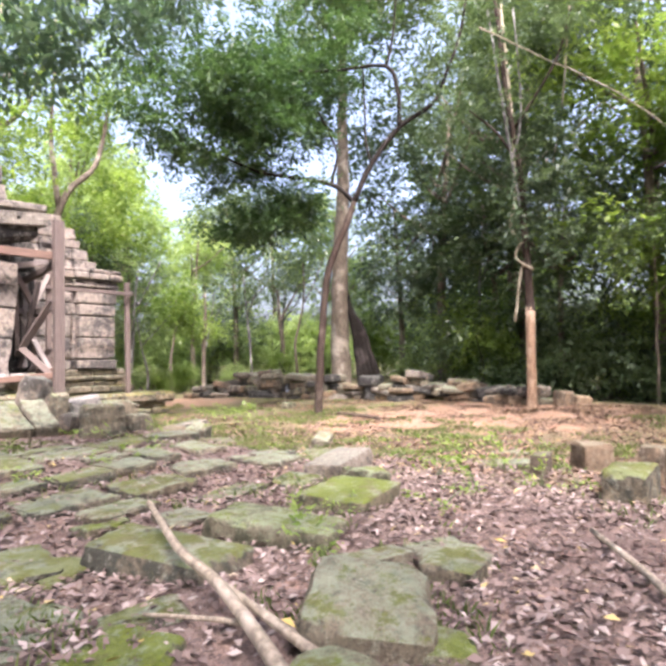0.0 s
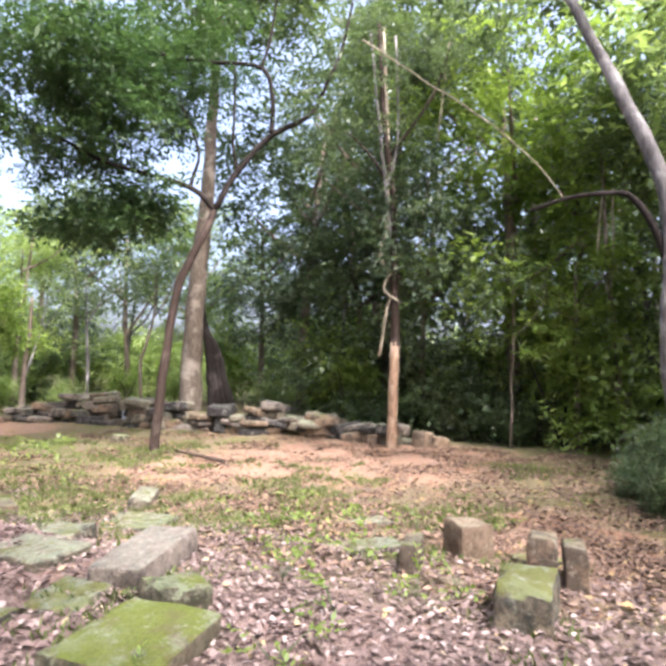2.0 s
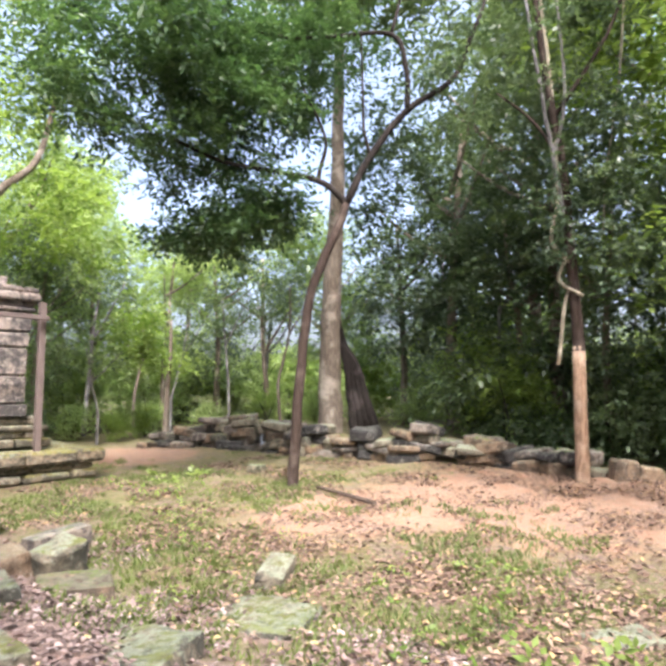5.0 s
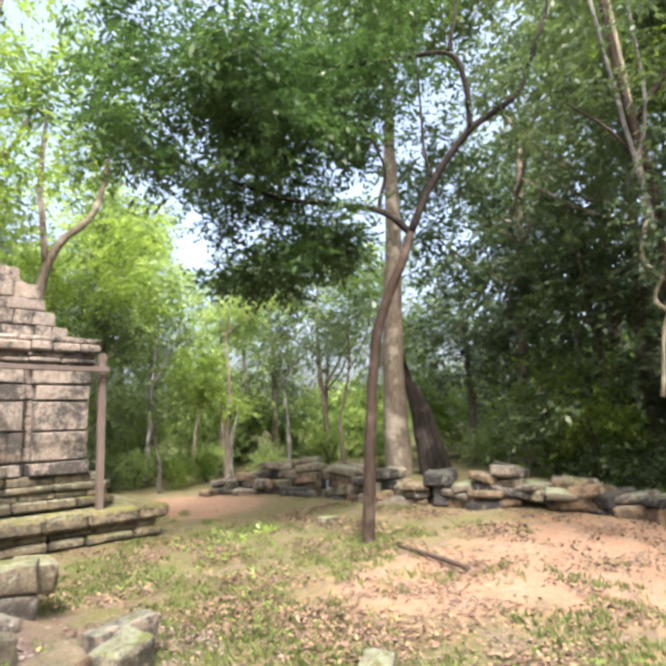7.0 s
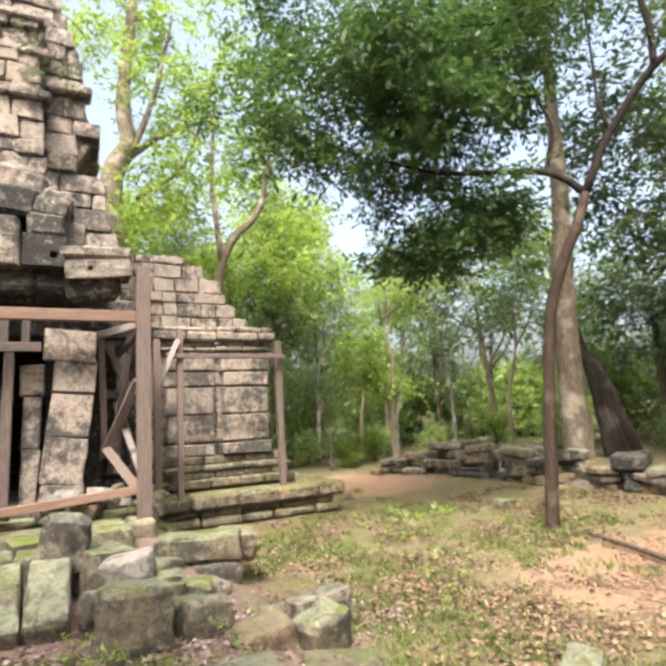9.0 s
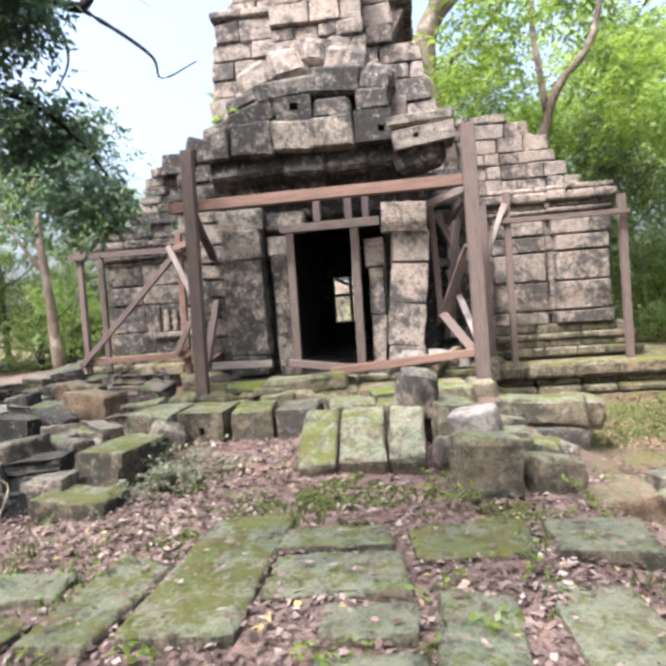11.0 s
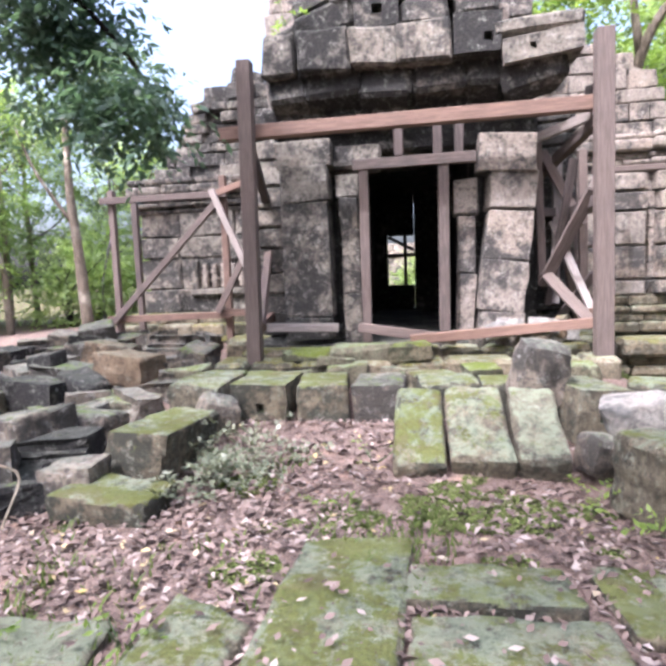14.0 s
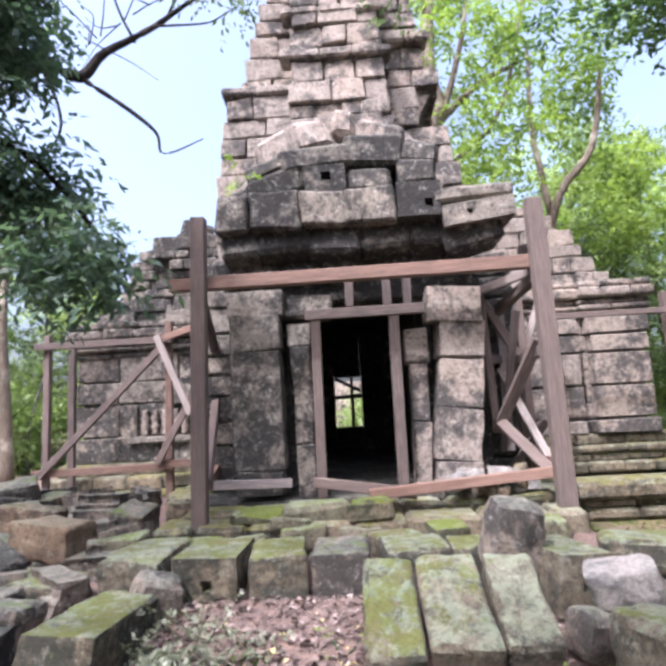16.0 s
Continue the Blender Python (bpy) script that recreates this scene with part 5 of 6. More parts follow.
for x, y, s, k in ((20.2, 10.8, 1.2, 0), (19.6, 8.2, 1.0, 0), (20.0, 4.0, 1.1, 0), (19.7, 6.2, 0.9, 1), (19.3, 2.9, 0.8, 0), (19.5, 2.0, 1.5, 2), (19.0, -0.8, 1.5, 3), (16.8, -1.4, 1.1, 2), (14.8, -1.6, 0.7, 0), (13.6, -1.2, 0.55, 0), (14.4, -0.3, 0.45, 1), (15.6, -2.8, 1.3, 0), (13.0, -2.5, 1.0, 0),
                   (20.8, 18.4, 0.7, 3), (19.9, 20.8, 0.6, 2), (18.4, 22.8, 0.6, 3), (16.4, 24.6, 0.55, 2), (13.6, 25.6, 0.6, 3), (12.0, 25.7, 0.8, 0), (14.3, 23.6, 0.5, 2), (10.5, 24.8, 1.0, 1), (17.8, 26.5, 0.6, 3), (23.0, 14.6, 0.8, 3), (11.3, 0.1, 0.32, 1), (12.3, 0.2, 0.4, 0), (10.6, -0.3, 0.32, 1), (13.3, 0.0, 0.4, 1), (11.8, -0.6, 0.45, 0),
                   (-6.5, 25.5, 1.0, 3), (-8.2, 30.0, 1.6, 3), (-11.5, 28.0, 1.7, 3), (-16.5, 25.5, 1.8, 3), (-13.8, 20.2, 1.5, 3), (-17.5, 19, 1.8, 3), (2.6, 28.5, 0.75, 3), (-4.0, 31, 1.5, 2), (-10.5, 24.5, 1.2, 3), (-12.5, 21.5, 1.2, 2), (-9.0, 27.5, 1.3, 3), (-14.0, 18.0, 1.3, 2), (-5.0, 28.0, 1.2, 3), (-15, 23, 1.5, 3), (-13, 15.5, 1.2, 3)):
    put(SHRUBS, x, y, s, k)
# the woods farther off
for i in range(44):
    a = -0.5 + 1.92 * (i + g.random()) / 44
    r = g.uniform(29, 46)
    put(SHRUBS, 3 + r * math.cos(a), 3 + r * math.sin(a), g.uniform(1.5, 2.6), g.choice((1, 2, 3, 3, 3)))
    if i % 3 == 0:
        put(FOREST, 3 + (r + 6) * math.cos(a), 3 + (r + 6) * math.sin(a), g.uniform(1.0, 1.5), g.choice((0, 1, 1, 3)))


# slim bare stems among the trees
def slim_stem(x, y, tall, r0, lean, seed, bark_mat, label):
    q = random.Random(seed)
    z = float(height(x, y))
    bend = [(q.uniform(-0.15, 0.15), q.uniform(-0.15, 0.15)) for _ in range(3)]
    main = [(0, 0, -0.2), (lean * 0.2 + bend[0][0], bend[0][1], tall * 0.3), (lean * 0.6 + bend[1][0], bend[1][1], tall * 0.65), (lean + bend[2][0], bend[2][1], tall)]
    fork = [main[2], (main[2][0] + q.uniform(0.3, 0.6), main[2][1] - q.uniform(0.3, 0.8), tall * 0.85), (main[2][0] + q.uniform(0.5, 1.0), main[2][1] - q.uniform(0.6, 1.4), tall * 1.05)]
    tree("slim_tree", label, [smooth_line(main, r0, r0 * 0.45, 5, 0.06), smooth_line(fork, r0 * 0.5, r0 * 0.25, 4, 0.05)],
         leaf_cloud("crown", crown_centres(seed, 22, 1.6, 1.6, 1.2) + (lean, 0, tall), (0.4, 0.4, 0.3), 54, 0.16, LEAF_MID, seed), bark_mat, at=(x, y, z))


for i, (x, y, tall, r0, lean) in enumerate(((21.6, 22.6, 5.5, 0.17, -0.3), (22.2, 23.4, 6.0, 0.12, 0.4), (20.5, 24.0, 6.5, 0.09, -0.6), (16.8, 26.2, 5.0, 0.10, 0.3), (14.6, 26.6, 6.5, 0.12, 0.4), (13.4, 22.9, 3.6, 0.07, -0.5), (19.6, 19.3, 6.0, 0.08, 0.3),
                                             (20.3, -0.2, 6.5, 0.10, 0.2), (19.2, 0.3, 3.6, 0.11, 0.1), (18.6, 3.4, 5.0, 0.05, -0.3), (21.5, 10.5, 6.5, 0.09, 0.5), (23.5, 13.5, 7.0, 0.12, -0.4), (-10.8, 21.6, 6.5, 0.13, -0.8), (-9.6, 25.4, 5.5, 0.07, 0.6), (17.7, 24.6, 5.5, 0.06, 0.8), (12.3, 27.0, 6.0, 0.09, -0.2))):
    slim_stem(x, y, tall, r0, lean, 900 + i, BARK_PALE if i % 3 else BARK_GREY, "slim pale stem forking at the edge of the woods")


# ---- fallen and laid stones ----
MATS = {"m": STONE_MOSS, "g": STONE_GREEN, "f": STONE_FALLEN, "b": STONE_BROWN, "w": STONE_WHITE, "p": STONE_BASE, "d": STONE_DARK}


def stone_at(name, x, y, top, dx, dy, dz, key, label, rot=(0, 0, 0), group="", worn=0.05, seed=None):
    sd = int(abs(x * 131 + y * 717)) if seed is None else seed
    return rough_stone(name, dx, dy, dz, MATS[key], pose(x, y, top - dz / 2, *rot), label, group, sd, worn, 3, "slab" if "slab" in name else "block")


# paving of the terrace
SLABS = [(2.25, 7.28, 0.66, 1.72, -4), (2.98, 7.68, 0.88, 0.36, -3), (3.07, 7.14, 0.94, 0.58, 2), (3.95, 7.64, 0.84, 0.60, 1), (3.28, 6.62, 0.52, 0.34, 0),
         (3.84, 6.5, 0.46, 0.80, -6), (3.28, 6.10, 0.56, 0.52, 3), (2.68, 5.98, 0.62, 0.50, 2), (1.60, 6.85, 0.46, 1.10, -9), (0.78, 7.05, 0.92, 0.40, 3),
         (1.0, 6.40, 0.46, 0.62, -14), (1.92, 5.98, 0.70, 0.42, 3)]
SLABS2 = [(1.35, 5.4, 0.8, 0.6, 4), (2.25, 5.35, 0.82, 0.6, -3), (3.15, 5.35, 0.8, 0.62, 2), (4.0, 5.65, 0.78, 0.66, -4), (4.55, 6.55, 0.5, 0.9, 3), (4.85, 7.55, 0.7, 0.6, -7),
          (2.5, 4.75, 0.7, 0.4, 10), (0.3, 5.9, 0.7, 0.6, 10), (4.8, 5.4, 0.6, 0.8, 6)]
for i, (x, y, dx, dy, r) in enumerate(SLABS + SLABS2):
    stone_at("paving_slab", x, y, gz(x, y) + 0.07, dx * 1.04, dy * 1.02, 0.24, "m", "worn sandstone paving slab with green moss and lichen", (random.uniform(-1.5, 1.5), random.uniform(-1.5, 1.5), r), "paving slabs of the terrace", 0.035)
# stepped row of squared stones before the porch
for x, w, key, d in ((0.42, 0.66, "m", 0.95), (1.70, 0.58, "m", 0.75), (2.30, 0.58, "f", 0.7), (2.94, 0.66, "m", 0.6), (3.45, 0.4, "m", 0.5)):
    stone_at("edge_block", x, 10.25 + d / 2 - 0.05, 0.93, w - 0.02, d, 0.5, key, "squared mossy stone in the step before the porch", (random.uniform(-1.5, 1.5), random.uniform(-2, 2), random.uniform(-5, 5)), "step stones before the porch", 0.04)
tagged(socket_block(None, 1.10, 10.6, 0.69, 0.58, 0.8, 0.48, STONE_MOSS, 0.09, 0.12, (0, 0, -2), "edge_block", (0.02, 0.0)), "squared mossy step stone with a cut socket", "block", "step stones before the porch")
# three slabs that lean on the step
for x, w in ((2.68, 0.42), (3.14, 0.5), (3.60, 0.40)):
    stone_at("leaning_slab", x, 9.5, 0.80, w, 0.95, 0.34, "m", "mossy squared slab leaning against the step", (27, 0, random.uniform(-3, 3)), "slabs leaning on the step", 0.04)
tagged(socket_block(None, 4.10, 10.0, 0.74, 0.48, 0.7, 0.46, STONE_MOSS, 0.09, 0.12, (0, 3, 14), "socket_block"), "square mossy block with a cut socket", "block")
stone_at("broken_stone", 4.30, 9.35, 0.99, 0.5, 0.4, 0.26, "w", "broken pale stone lying on the mossy blocks", (6, -9, -18), worn=0.08)
stone_at("small_stone", 3.98, 9.2, 0.74, 0.28, 0.3, 0.32, "f", "small dark stone wedged between blocks", (0, 12, 20), worn=0.09)
stone_at("large_block", 4.25, 8.62, 0.90, 0.58, 0.55, 0.58, "m", "large upright mossy sandstone block", (-4, 3, 14), worn=0.06)
stone_at("large_block", 4.82, 8.75, 0.66, 0.5, 0.6, 0.5, "m", "mossy sandstone block beside a larger one", (-8, 6, 14), worn=0.06)
stone_at("large_block", 4.62, 9.3, 0.78, 0.42, 0.4, 0.4, "m", "mossy block behind the large one", (0, 5, -10), worn=0.06)
stone_at("tan_block", 5.36, 8.5, 0.42, 0.58, 0.42, 0.42, "b", "tan stone block with a chipped edge", (6, -4, 8), worn=0.06)
stone_at("dark_block", 5.98, 8.55, 0.38, 0.56, 0.4, 0.42, "m", "dark stone block tilted in the turf", (8, -10, 22), worn=0.05)
stone_at("dark_block", 6.15, 8.95, 0.42, 0.75, 0.3, 0.34, "f", "long dark stone behind the tilted block", (0, -4, 8), worn=0.05)
stone_at("flat_slab", 5.82, 7.78, 0.20, 0.75, 0.6, 0.2, "b", "flat mossy slab sunk in the leaves", (2, 3, -20))
stone_at("flat_slab", 5.35, 10.85, 0.80, 1.12, 0.62, 0.32, "m", "thick flat slab lying on rubble by the post", (-2, 2, -12), worn=0.05)
stone_at("flat_slab", 5.95, 11.2, 0.72, 0.5, 0.7, 0.4, "p", "broken slab end beside the thick flat slab", (0, 4, -6), worn=0.06)
stone_at("rubble_block", 5.15, 11.35, 0.62, 0.8, 0.5, 0.6, "p", "mossy rubble block under the flat slab", (0, 0, 10))
stone_at("rubble_block", 5.5, 10.7, 0.48, 0.7, 0.5, 0.55, "f", "dark rubble block under the flat slab", (0, 0, 4))
stone_at("rubble_block", 4.7, 10.6, 0.66, 0.6, 0.6, 0.5, "m", "mossy rubble block by the post foot", (0, 5, 30))
stone_at("rubble_block", 4.3, 11.0, 0.99, 0.5, 0.4, 0.4, "g", "mossy block at the foot of the post", (0, 0, 5))
stone_at("rubble_block", 4.5, 9.8, 0.80, 0.5, 0.42, 0.4, "m", "mossy rubble block beside the drum stone", (4, -8, 24))
stone_at("rubble_block", 4.95, 9.55, 0.60, 0.46, 0.4, 0.4, "m", "mossy rubble block on the slope of the terrace", (8, 6, -20))
stone_at("rubble_block", 5.2, 10.0, 0.46, 0.5, 0.5, 0.4, "f", "dark rubble block on the slope of the terrace", (0, 10, 15))
stone_at("rubble_block", 5.75, 9.3, 0.22, 0.55, 0.36, 0.3, "b", "low brown stone at the foot of the terrace", (0, 4, -12))
# the heavy round-shouldered stone tilted on the blocks
stone_at("round_block", 3.73, 10.0, 1.38, 0.52, 0.52, 0.62, "f", "heavy grey stone with rounded shoulders tilted on the mossy blocks", (10, 12, 6), worn=0.2)
# long block and slabs on the other side of the terrace
stone_at("long_block", 0.50, 9.42, 0.80, 0.56, 1.15, 0.42, "m", "long squared block with a cracked mossy top", (-3, 2, -5), worn=0.04)
stone_at("pointed_stone", 0.72, 10.02, 0.88, 0.42, 0.35, 0.5, "f", "pointed broken stone behind the long block", (14, 18, 30), worn=0.1)
stone_at("flat_slab", 0.52, 8.45, 0.56, 0.78, 0.52, 0.26, "m", "low mossy slab with a pale green top", (-2, 2, -4), worn=0.04)
stone_at("pale_top_block", 0.12, 8.62, 0.68, 0.44, 0.36, 0.40, "f", "brown block with a smooth pale top", (-2, 0, 4), worn=0.03)
def moulded_stone(x, y, top, dx, dy, dz, key, label, rot, group, seed):
    """A length of temple moulding: a stepped profile along its length, edges chipped."""
    r_ = random.Random(seed)
    prof = [(-0.5, -0.5), (0.5, -0.5), (0.5, -0.15), (0.38, -0.05), (0.42, 0.08), (0.30, 0.16), (0.30, 0.34), (0.36, 0.5), (-0.5, 0.5)]
    bm = bmesh.new()
    rings = []
    for i_ in range(7):
        u = -0.5 + i_ / 6
        rings.append([bm.verts.new((u * dx + r_.uniform(-0.012, 0.012), -p[0] * dy + r_.uniform(-0.014, 0.014), p[1] * dz + r_.uniform(-0.01, 0.01))) for p in prof])
    for p, q in zip(rings, rings[1:]):
        for k in range(len(prof)):
            bm.faces.new((p[k], p[(k + 1) % len(prof)], q[(k + 1) % len(prof)], q[k]))
    bm.faces.new(rings[0][::-1])
    bm.faces.new(rings[-1])
    bmesh.ops.recalc_face_normals(bm, faces=bm.faces[:])
    ob = tagged(part("moulded_stone", bm, MATS[key], None), label, "block", group)
    ob.matrix_basis = pose(x, y, top - dz / 2, *rot)
    return ob


# tumbled moulded stones beside the terrace
r = random.Random(91)
for i in range(100):
    x, y = r.uniform(-3.8, 0.0), r.uniform(8.0, 14.2)
    if y > 12.2 and x > -0.3 or y < 8.4 and x > -0.4:
        continue
    dx, dy, dz = r.uniform(0.4, 0.8), r.uniform(0.3, 0.6), r.uniform(0.16, 0.34)
    top = gz(x, y) + dz * r.uniform(0.55, 1.2) + (0.18 if r.random() < 0.35 else 0)
    if i % 5 < 3:
        moulded_stone(x, y, top, dx, dy, dz + 0.1, r.choice("ffdfd"), "dark length of temple moulding lying tumbled", (r.uniform(-9, 9), r.uniform(-9, 9), r.uniform(-40, 40) + r.choice((0, 180))), "tumbled stones beside the terrace", i)
        continue
    stone_at("tumbled_stone", x, y, top, dx, dy, dz + 0.15, r.choice("ffffbdm"), r.choice(("dark tumbled temple stone with worn moulding", "brown tumbled temple stone lying askew")), (r.uniform(-10, 10), r.uniform(-12, 12), r.uniform(-35, 35)), "tumbled stones beside the terrace", 0.03, i)
for x, y, z in ((-0.6, 7.9, 0.72), (-1.2, 8.3, 0.86), (-0.9, 8.9, 0.8), (-1.6, 7.6, 0.8), (-0.35, 9.6, 0.82)):
    stone_at("tumbled_stone", x, y, z, 0.55, 0.45, 0.5, "f", "dark tumbled temple stone with worn moulding", (r.uniform(-8, 8), r.uniform(-8, 8), r.uniform(-30, 30)), "tumbled stones beside the terrace", 0.07)
for i in range(9):
    x, y = 3.5 + 0.13 * i + r.uniform(-0.1, 0.1), 12.0 + r.uniform(-0.25, 0.2)
    stone_at("rubble_piece", x, y, 1.24 + r.uniform(0, 0.14), r.uniform(0.18, 0.4), r.uniform(0.15, 0.3), 0.2, r.choice("fbw"), "broken stone fragment heaped below the leaning pillar", (r.uniform(-20, 20), r.uniform(-25, 25), r.uniform(-60, 60)), "fragments below the leaning pillar", 0.04, 400 + i)
for i in range(8):
    x, y = -0.1 + 0.5 * i + r.uniform(-0.1, 0.1), 11.15 + r.uniform(-0.12, 0.1)
    stone_at("step_fragment", x, y, 0.92 + r.uniform(-0.05, 0.06), r.uniform(0.35, 0.6), r.uniform(0.25, 0.4), 0.24, r.choice("mgg"), "mossy stone fragment on the upper step", (r.uniform(-6, 6), r.uniform(-6, 6), r.uniform(-20, 20)), "fragments on the upper step", 0.05, 500 + i)

# stones at the start of the walk
stone_at("flat_slab", 5.28, 4.50, 0.34, 1.30, 0.56, 0.26, "f", "grey flat slab with a broken brown edge", (-3, -1, 21), worn=0.04)
stone_at("mossy_slab", 4.02, 3.32, 0.33, 0.86, 0.74, 0.30, "g", "slab thick with bright green moss", (2, -2, 10), worn=0.05)
stone_at("mossy_slab", 2.98, 3.24, 0.31, 0.66, 1.05, 0.3, "g", "large slab with bright green moss over brown stone", (5, 4, 24), worn=0.06)
stone_at("mossy_slab", 2.08, 3.34, 0.30, 0.58, 1.15, 0.32, "m", "broad brown slab with thin moss", (2, 1, 16), worn=0.06)
stone_at("mossy_slab", 4.68, 3.62, 0.36, 0.46, 0.42, 0.3, "g", "small moss-covered block beside a grey slab", (0, 5, -25), worn=0.07)
stone_at("mossy_block", 2.24, 1.74, 0.36, 0.72, 0.66, 0.36, "m", "rounded mossy block among dry leaves", (6, -10, 35), worn=0.11)
stone_at("mossy_block", 1.75, 1.55, 0.26, 0.4, 0.36, 0.3, "g", "small rounded mossy stone", (0, 8, 10), worn=0.09)
stone_at("mossy_block", 2.25, 1.32, 0.24, 0.32, 0.30, 0.26, "g", "small rounded mossy stone", (5, 0, 40), worn=0.09)
stone_at("mossy_slab", 2.9, 2.25, 0.24, 0.6, 0.3, 0.2, "m", "narrow mossy slab sunk among leaves", (0, 0, -20), worn=0.06)
stone_at("mossy_slab", 3.2, 1.75, 0.24, 0.55, 0.4, 0.2, "m", "low slab sunk among leaves", (0, 3, 10), worn=0.06)
for i, (x, y, dx, dy, rr) in enumerate(((1.05, 3.15, 0.5, 0.7, 15), (1.25, 4.1, 0.8, 0.7, -10), (2.2, 4.45, 0.5, 0.3, 6), (3.6, 4.55, 0.9, 0.45, 12), (2.75, 4.15, 0.4, 0.5, -4), (4.4, 4.4, 0.6, 0.5, 20), (1.3, 2.4, 0.4, 0.5, 25), (5.45, 6.1, 0.95, 0.8, 28), (6.85, 6.25, 0.75, 0.9, 18), (8.3, 3.65, 0.75, 0.42, -35), (7.0, 3.1, 0.9, 0.4, -42), (1.5, 3.75, 0.6, 0.4, 30), (1.52, 2.68, 0.5, 0.3, -15), (1.18, 3.1, 0.4, 0.36, 10), (3.4, 2.0, 0.5, 0.4, -30), (6.95, 6.3, 0.7, 0.3, 25))):
    stone_at("sunken_slab", x, y, gz(x, y) + 0.05, dx, dy, 0.22, "mmgmmmgmmmmmmmmm"[i], "mossy stone slab sunk in the leafy ground", (r.uniform(-3, 3), r.uniform(-3, 3), rr), "sunken slabs along the walk", 0.05, 600 + i)
stone_at("upright_block", 7.40, 2.15, 0.42, 0.40, 0.44, 0.52, "b", "squared brown block with a flat pale top", (0, 0, -48), worn=0.03)
stone_at("upright_block", 6.72, 2.52, 0.34, 0.66, 0.22, 0.36, "b", "low brown slab set on edge beside the squared block", (0, 4, 14), worn=0.04)
stone_at("mossy_block", 5.92, 1.36, 0.44, 0.66, 0.46, 0.52, "m", "brown block with moss on its top", (0, -3, 2), worn=0.06)
stone_at("upright_block", 6.92, 1.36, 0.50, 0.46, 0.26, 0.60, "b", "cracked upright brown block", (2, 3, 4), worn=0.04)
stone_at("upright_block", 6.95, 1.08, 0.47, 0.42, 0.20, 0.56, "b", "thin upright piece split from the cracked block", (-3, 2, 8), worn=0.03)
stone_at("upright_block", 7.6, 1.45, 0.12, 0.5, 0.4, 0.22, "p", "low brown stone in the leaves", (0, 3, -30), worn=0.04)
stone_at("upright_block", 6.35, 2.05, 0.16, 0.26, 0.22, 0.24, "b", "small brown block leaning on another", (0, 9, -30), worn=0.05)
stone_at("mossy_block", 7.55, 6.88, 0.15, 0.66, 0.34, 0.32, "m", "low mossy stone tilted in the turf", (8, -8, 30), worn=0.06)
stone_at("mossy_block", 12.6, 12.9, 0.22, 0.45, 0.4, 0.34, "g", "small yellow-green mossy stone in the turf", (0, 0, 10), worn=0.08)
stone_at("mossy_block", 13.9, 20.2, 0.26, 0.6, 0.5, 0.4, "b", "small mossy stone by the path", (0, 0, 10), worn=0.08)

# ---- the tumbled wall at the edge of the clearing ----
tumbled = tagged(new("tumbled_wall", None), "low tumbled wall of stacked mossy stones", "wall", kind="structure")
line = [Vector(p) for p in ((14.9, 20.6, 0.55), (15.9, 18.6, 1.15), (16.3, 16.6, 0.95), (16.2, 14.4, 0.85), (16.5, 12.4, 1.05), (17.4, 10.2, 0.8), (17.6, 8.2, 0.6), (17.0, 5.8, 0.5))]
random.seed(71)
for a, b in zip(line, line[1:]):
    n = int((b - a).length / 0.5)
    turn = math.degrees(math.atan2(b.y - a.y, b.x - a.x))
    for i in range(n):
        c = a + (b - a) * (i / n)
        z = float(height(c.x, c.y)) - 0.05
        while z < c.z * random.uniform(0.5, 0.95):
            h = random.uniform(0.16, 0.36)
            for back in (0, 0.5):
                side = Vector((-(b - a).y, (b - a).x, 0)).normalized()
                q = c + side * (random.uniform(-0.16, 0.16) - back + z * 0.1)
                block(tumbled, q.x, q.y, z + h / 2, random.uniform(0.4, 1.05), random.uniform(0.35, 0.7), h, random.choice((STONE_MOSS, STONE_BROWN, STONE_FALLEN, STONE_DARK)), (random.uniform(-14, 14), random.uniform(-12, 12), turn + random.uniform(-28, 28)), "stone_block", 0.05, 0.03)
            z += h
for x, y, w, h, d in ((16.9, 5.6, 0.5, 0.5, 0.4), (17.2, 5.2, 0.5, 0.35, 0.4), (17.05, 6.5, 0.3, 0.6, 0.3)):
    block(tumbled, x, y, h / 2, w, d, h, STONE_BROWN, (0, 6, -50), "stone_block", 0.05, 0.03)
bm = bmesh.new()
bmesh.ops.create_cube(bm, size=1.0)
for v in bm.verts:
    v.co = Vector((v.co.x * 0.5, v.co.y * 0.04, v.co.z * 0.62))
bmesh.ops.bevel(bm, geom=[e for e in bm.edges if abs(e.verts[0].co.z - e.verts[1].co.z) < 0.01 and e.verts[0].co.z > 0 and abs(e.verts[0].co.x - e.verts[1].co.x) < 0.01], offset=0.08, segments=3, affect="EDGES")
board_mat, _nt, _bs = mat_new("grey_painted_board")
_bs.inputs["Base Color"].default_value = (0.24, 0.27, 0.33, 1)
_bs.inputs["Roughness"].default_value = 0.6
sign = tagged(part("sign_board", bm, board_mat, None), "small grey board standing at the tumbled wall", "sign")
sign.matrix_basis = pose(15.72, 15.9, float(height(15.7, 15.9)) + 0.55, -4, 0, -38)
part("stake", tube_bm([[((0, 0.03, -0.62), 0.03), ((0, 0.03, 0.0), 0.03)]], 6), TIMBER_DARK, sign)

# ---- fallen branches ----
def fallen_branch(label, lines, material=TWIG):
    ob = tagged(part("fallen_branch", tube_bm([smooth_line(l, a, b, 5, 0.02) for l, a, b in lines], 7), material, None), label, "branch")
    return ob


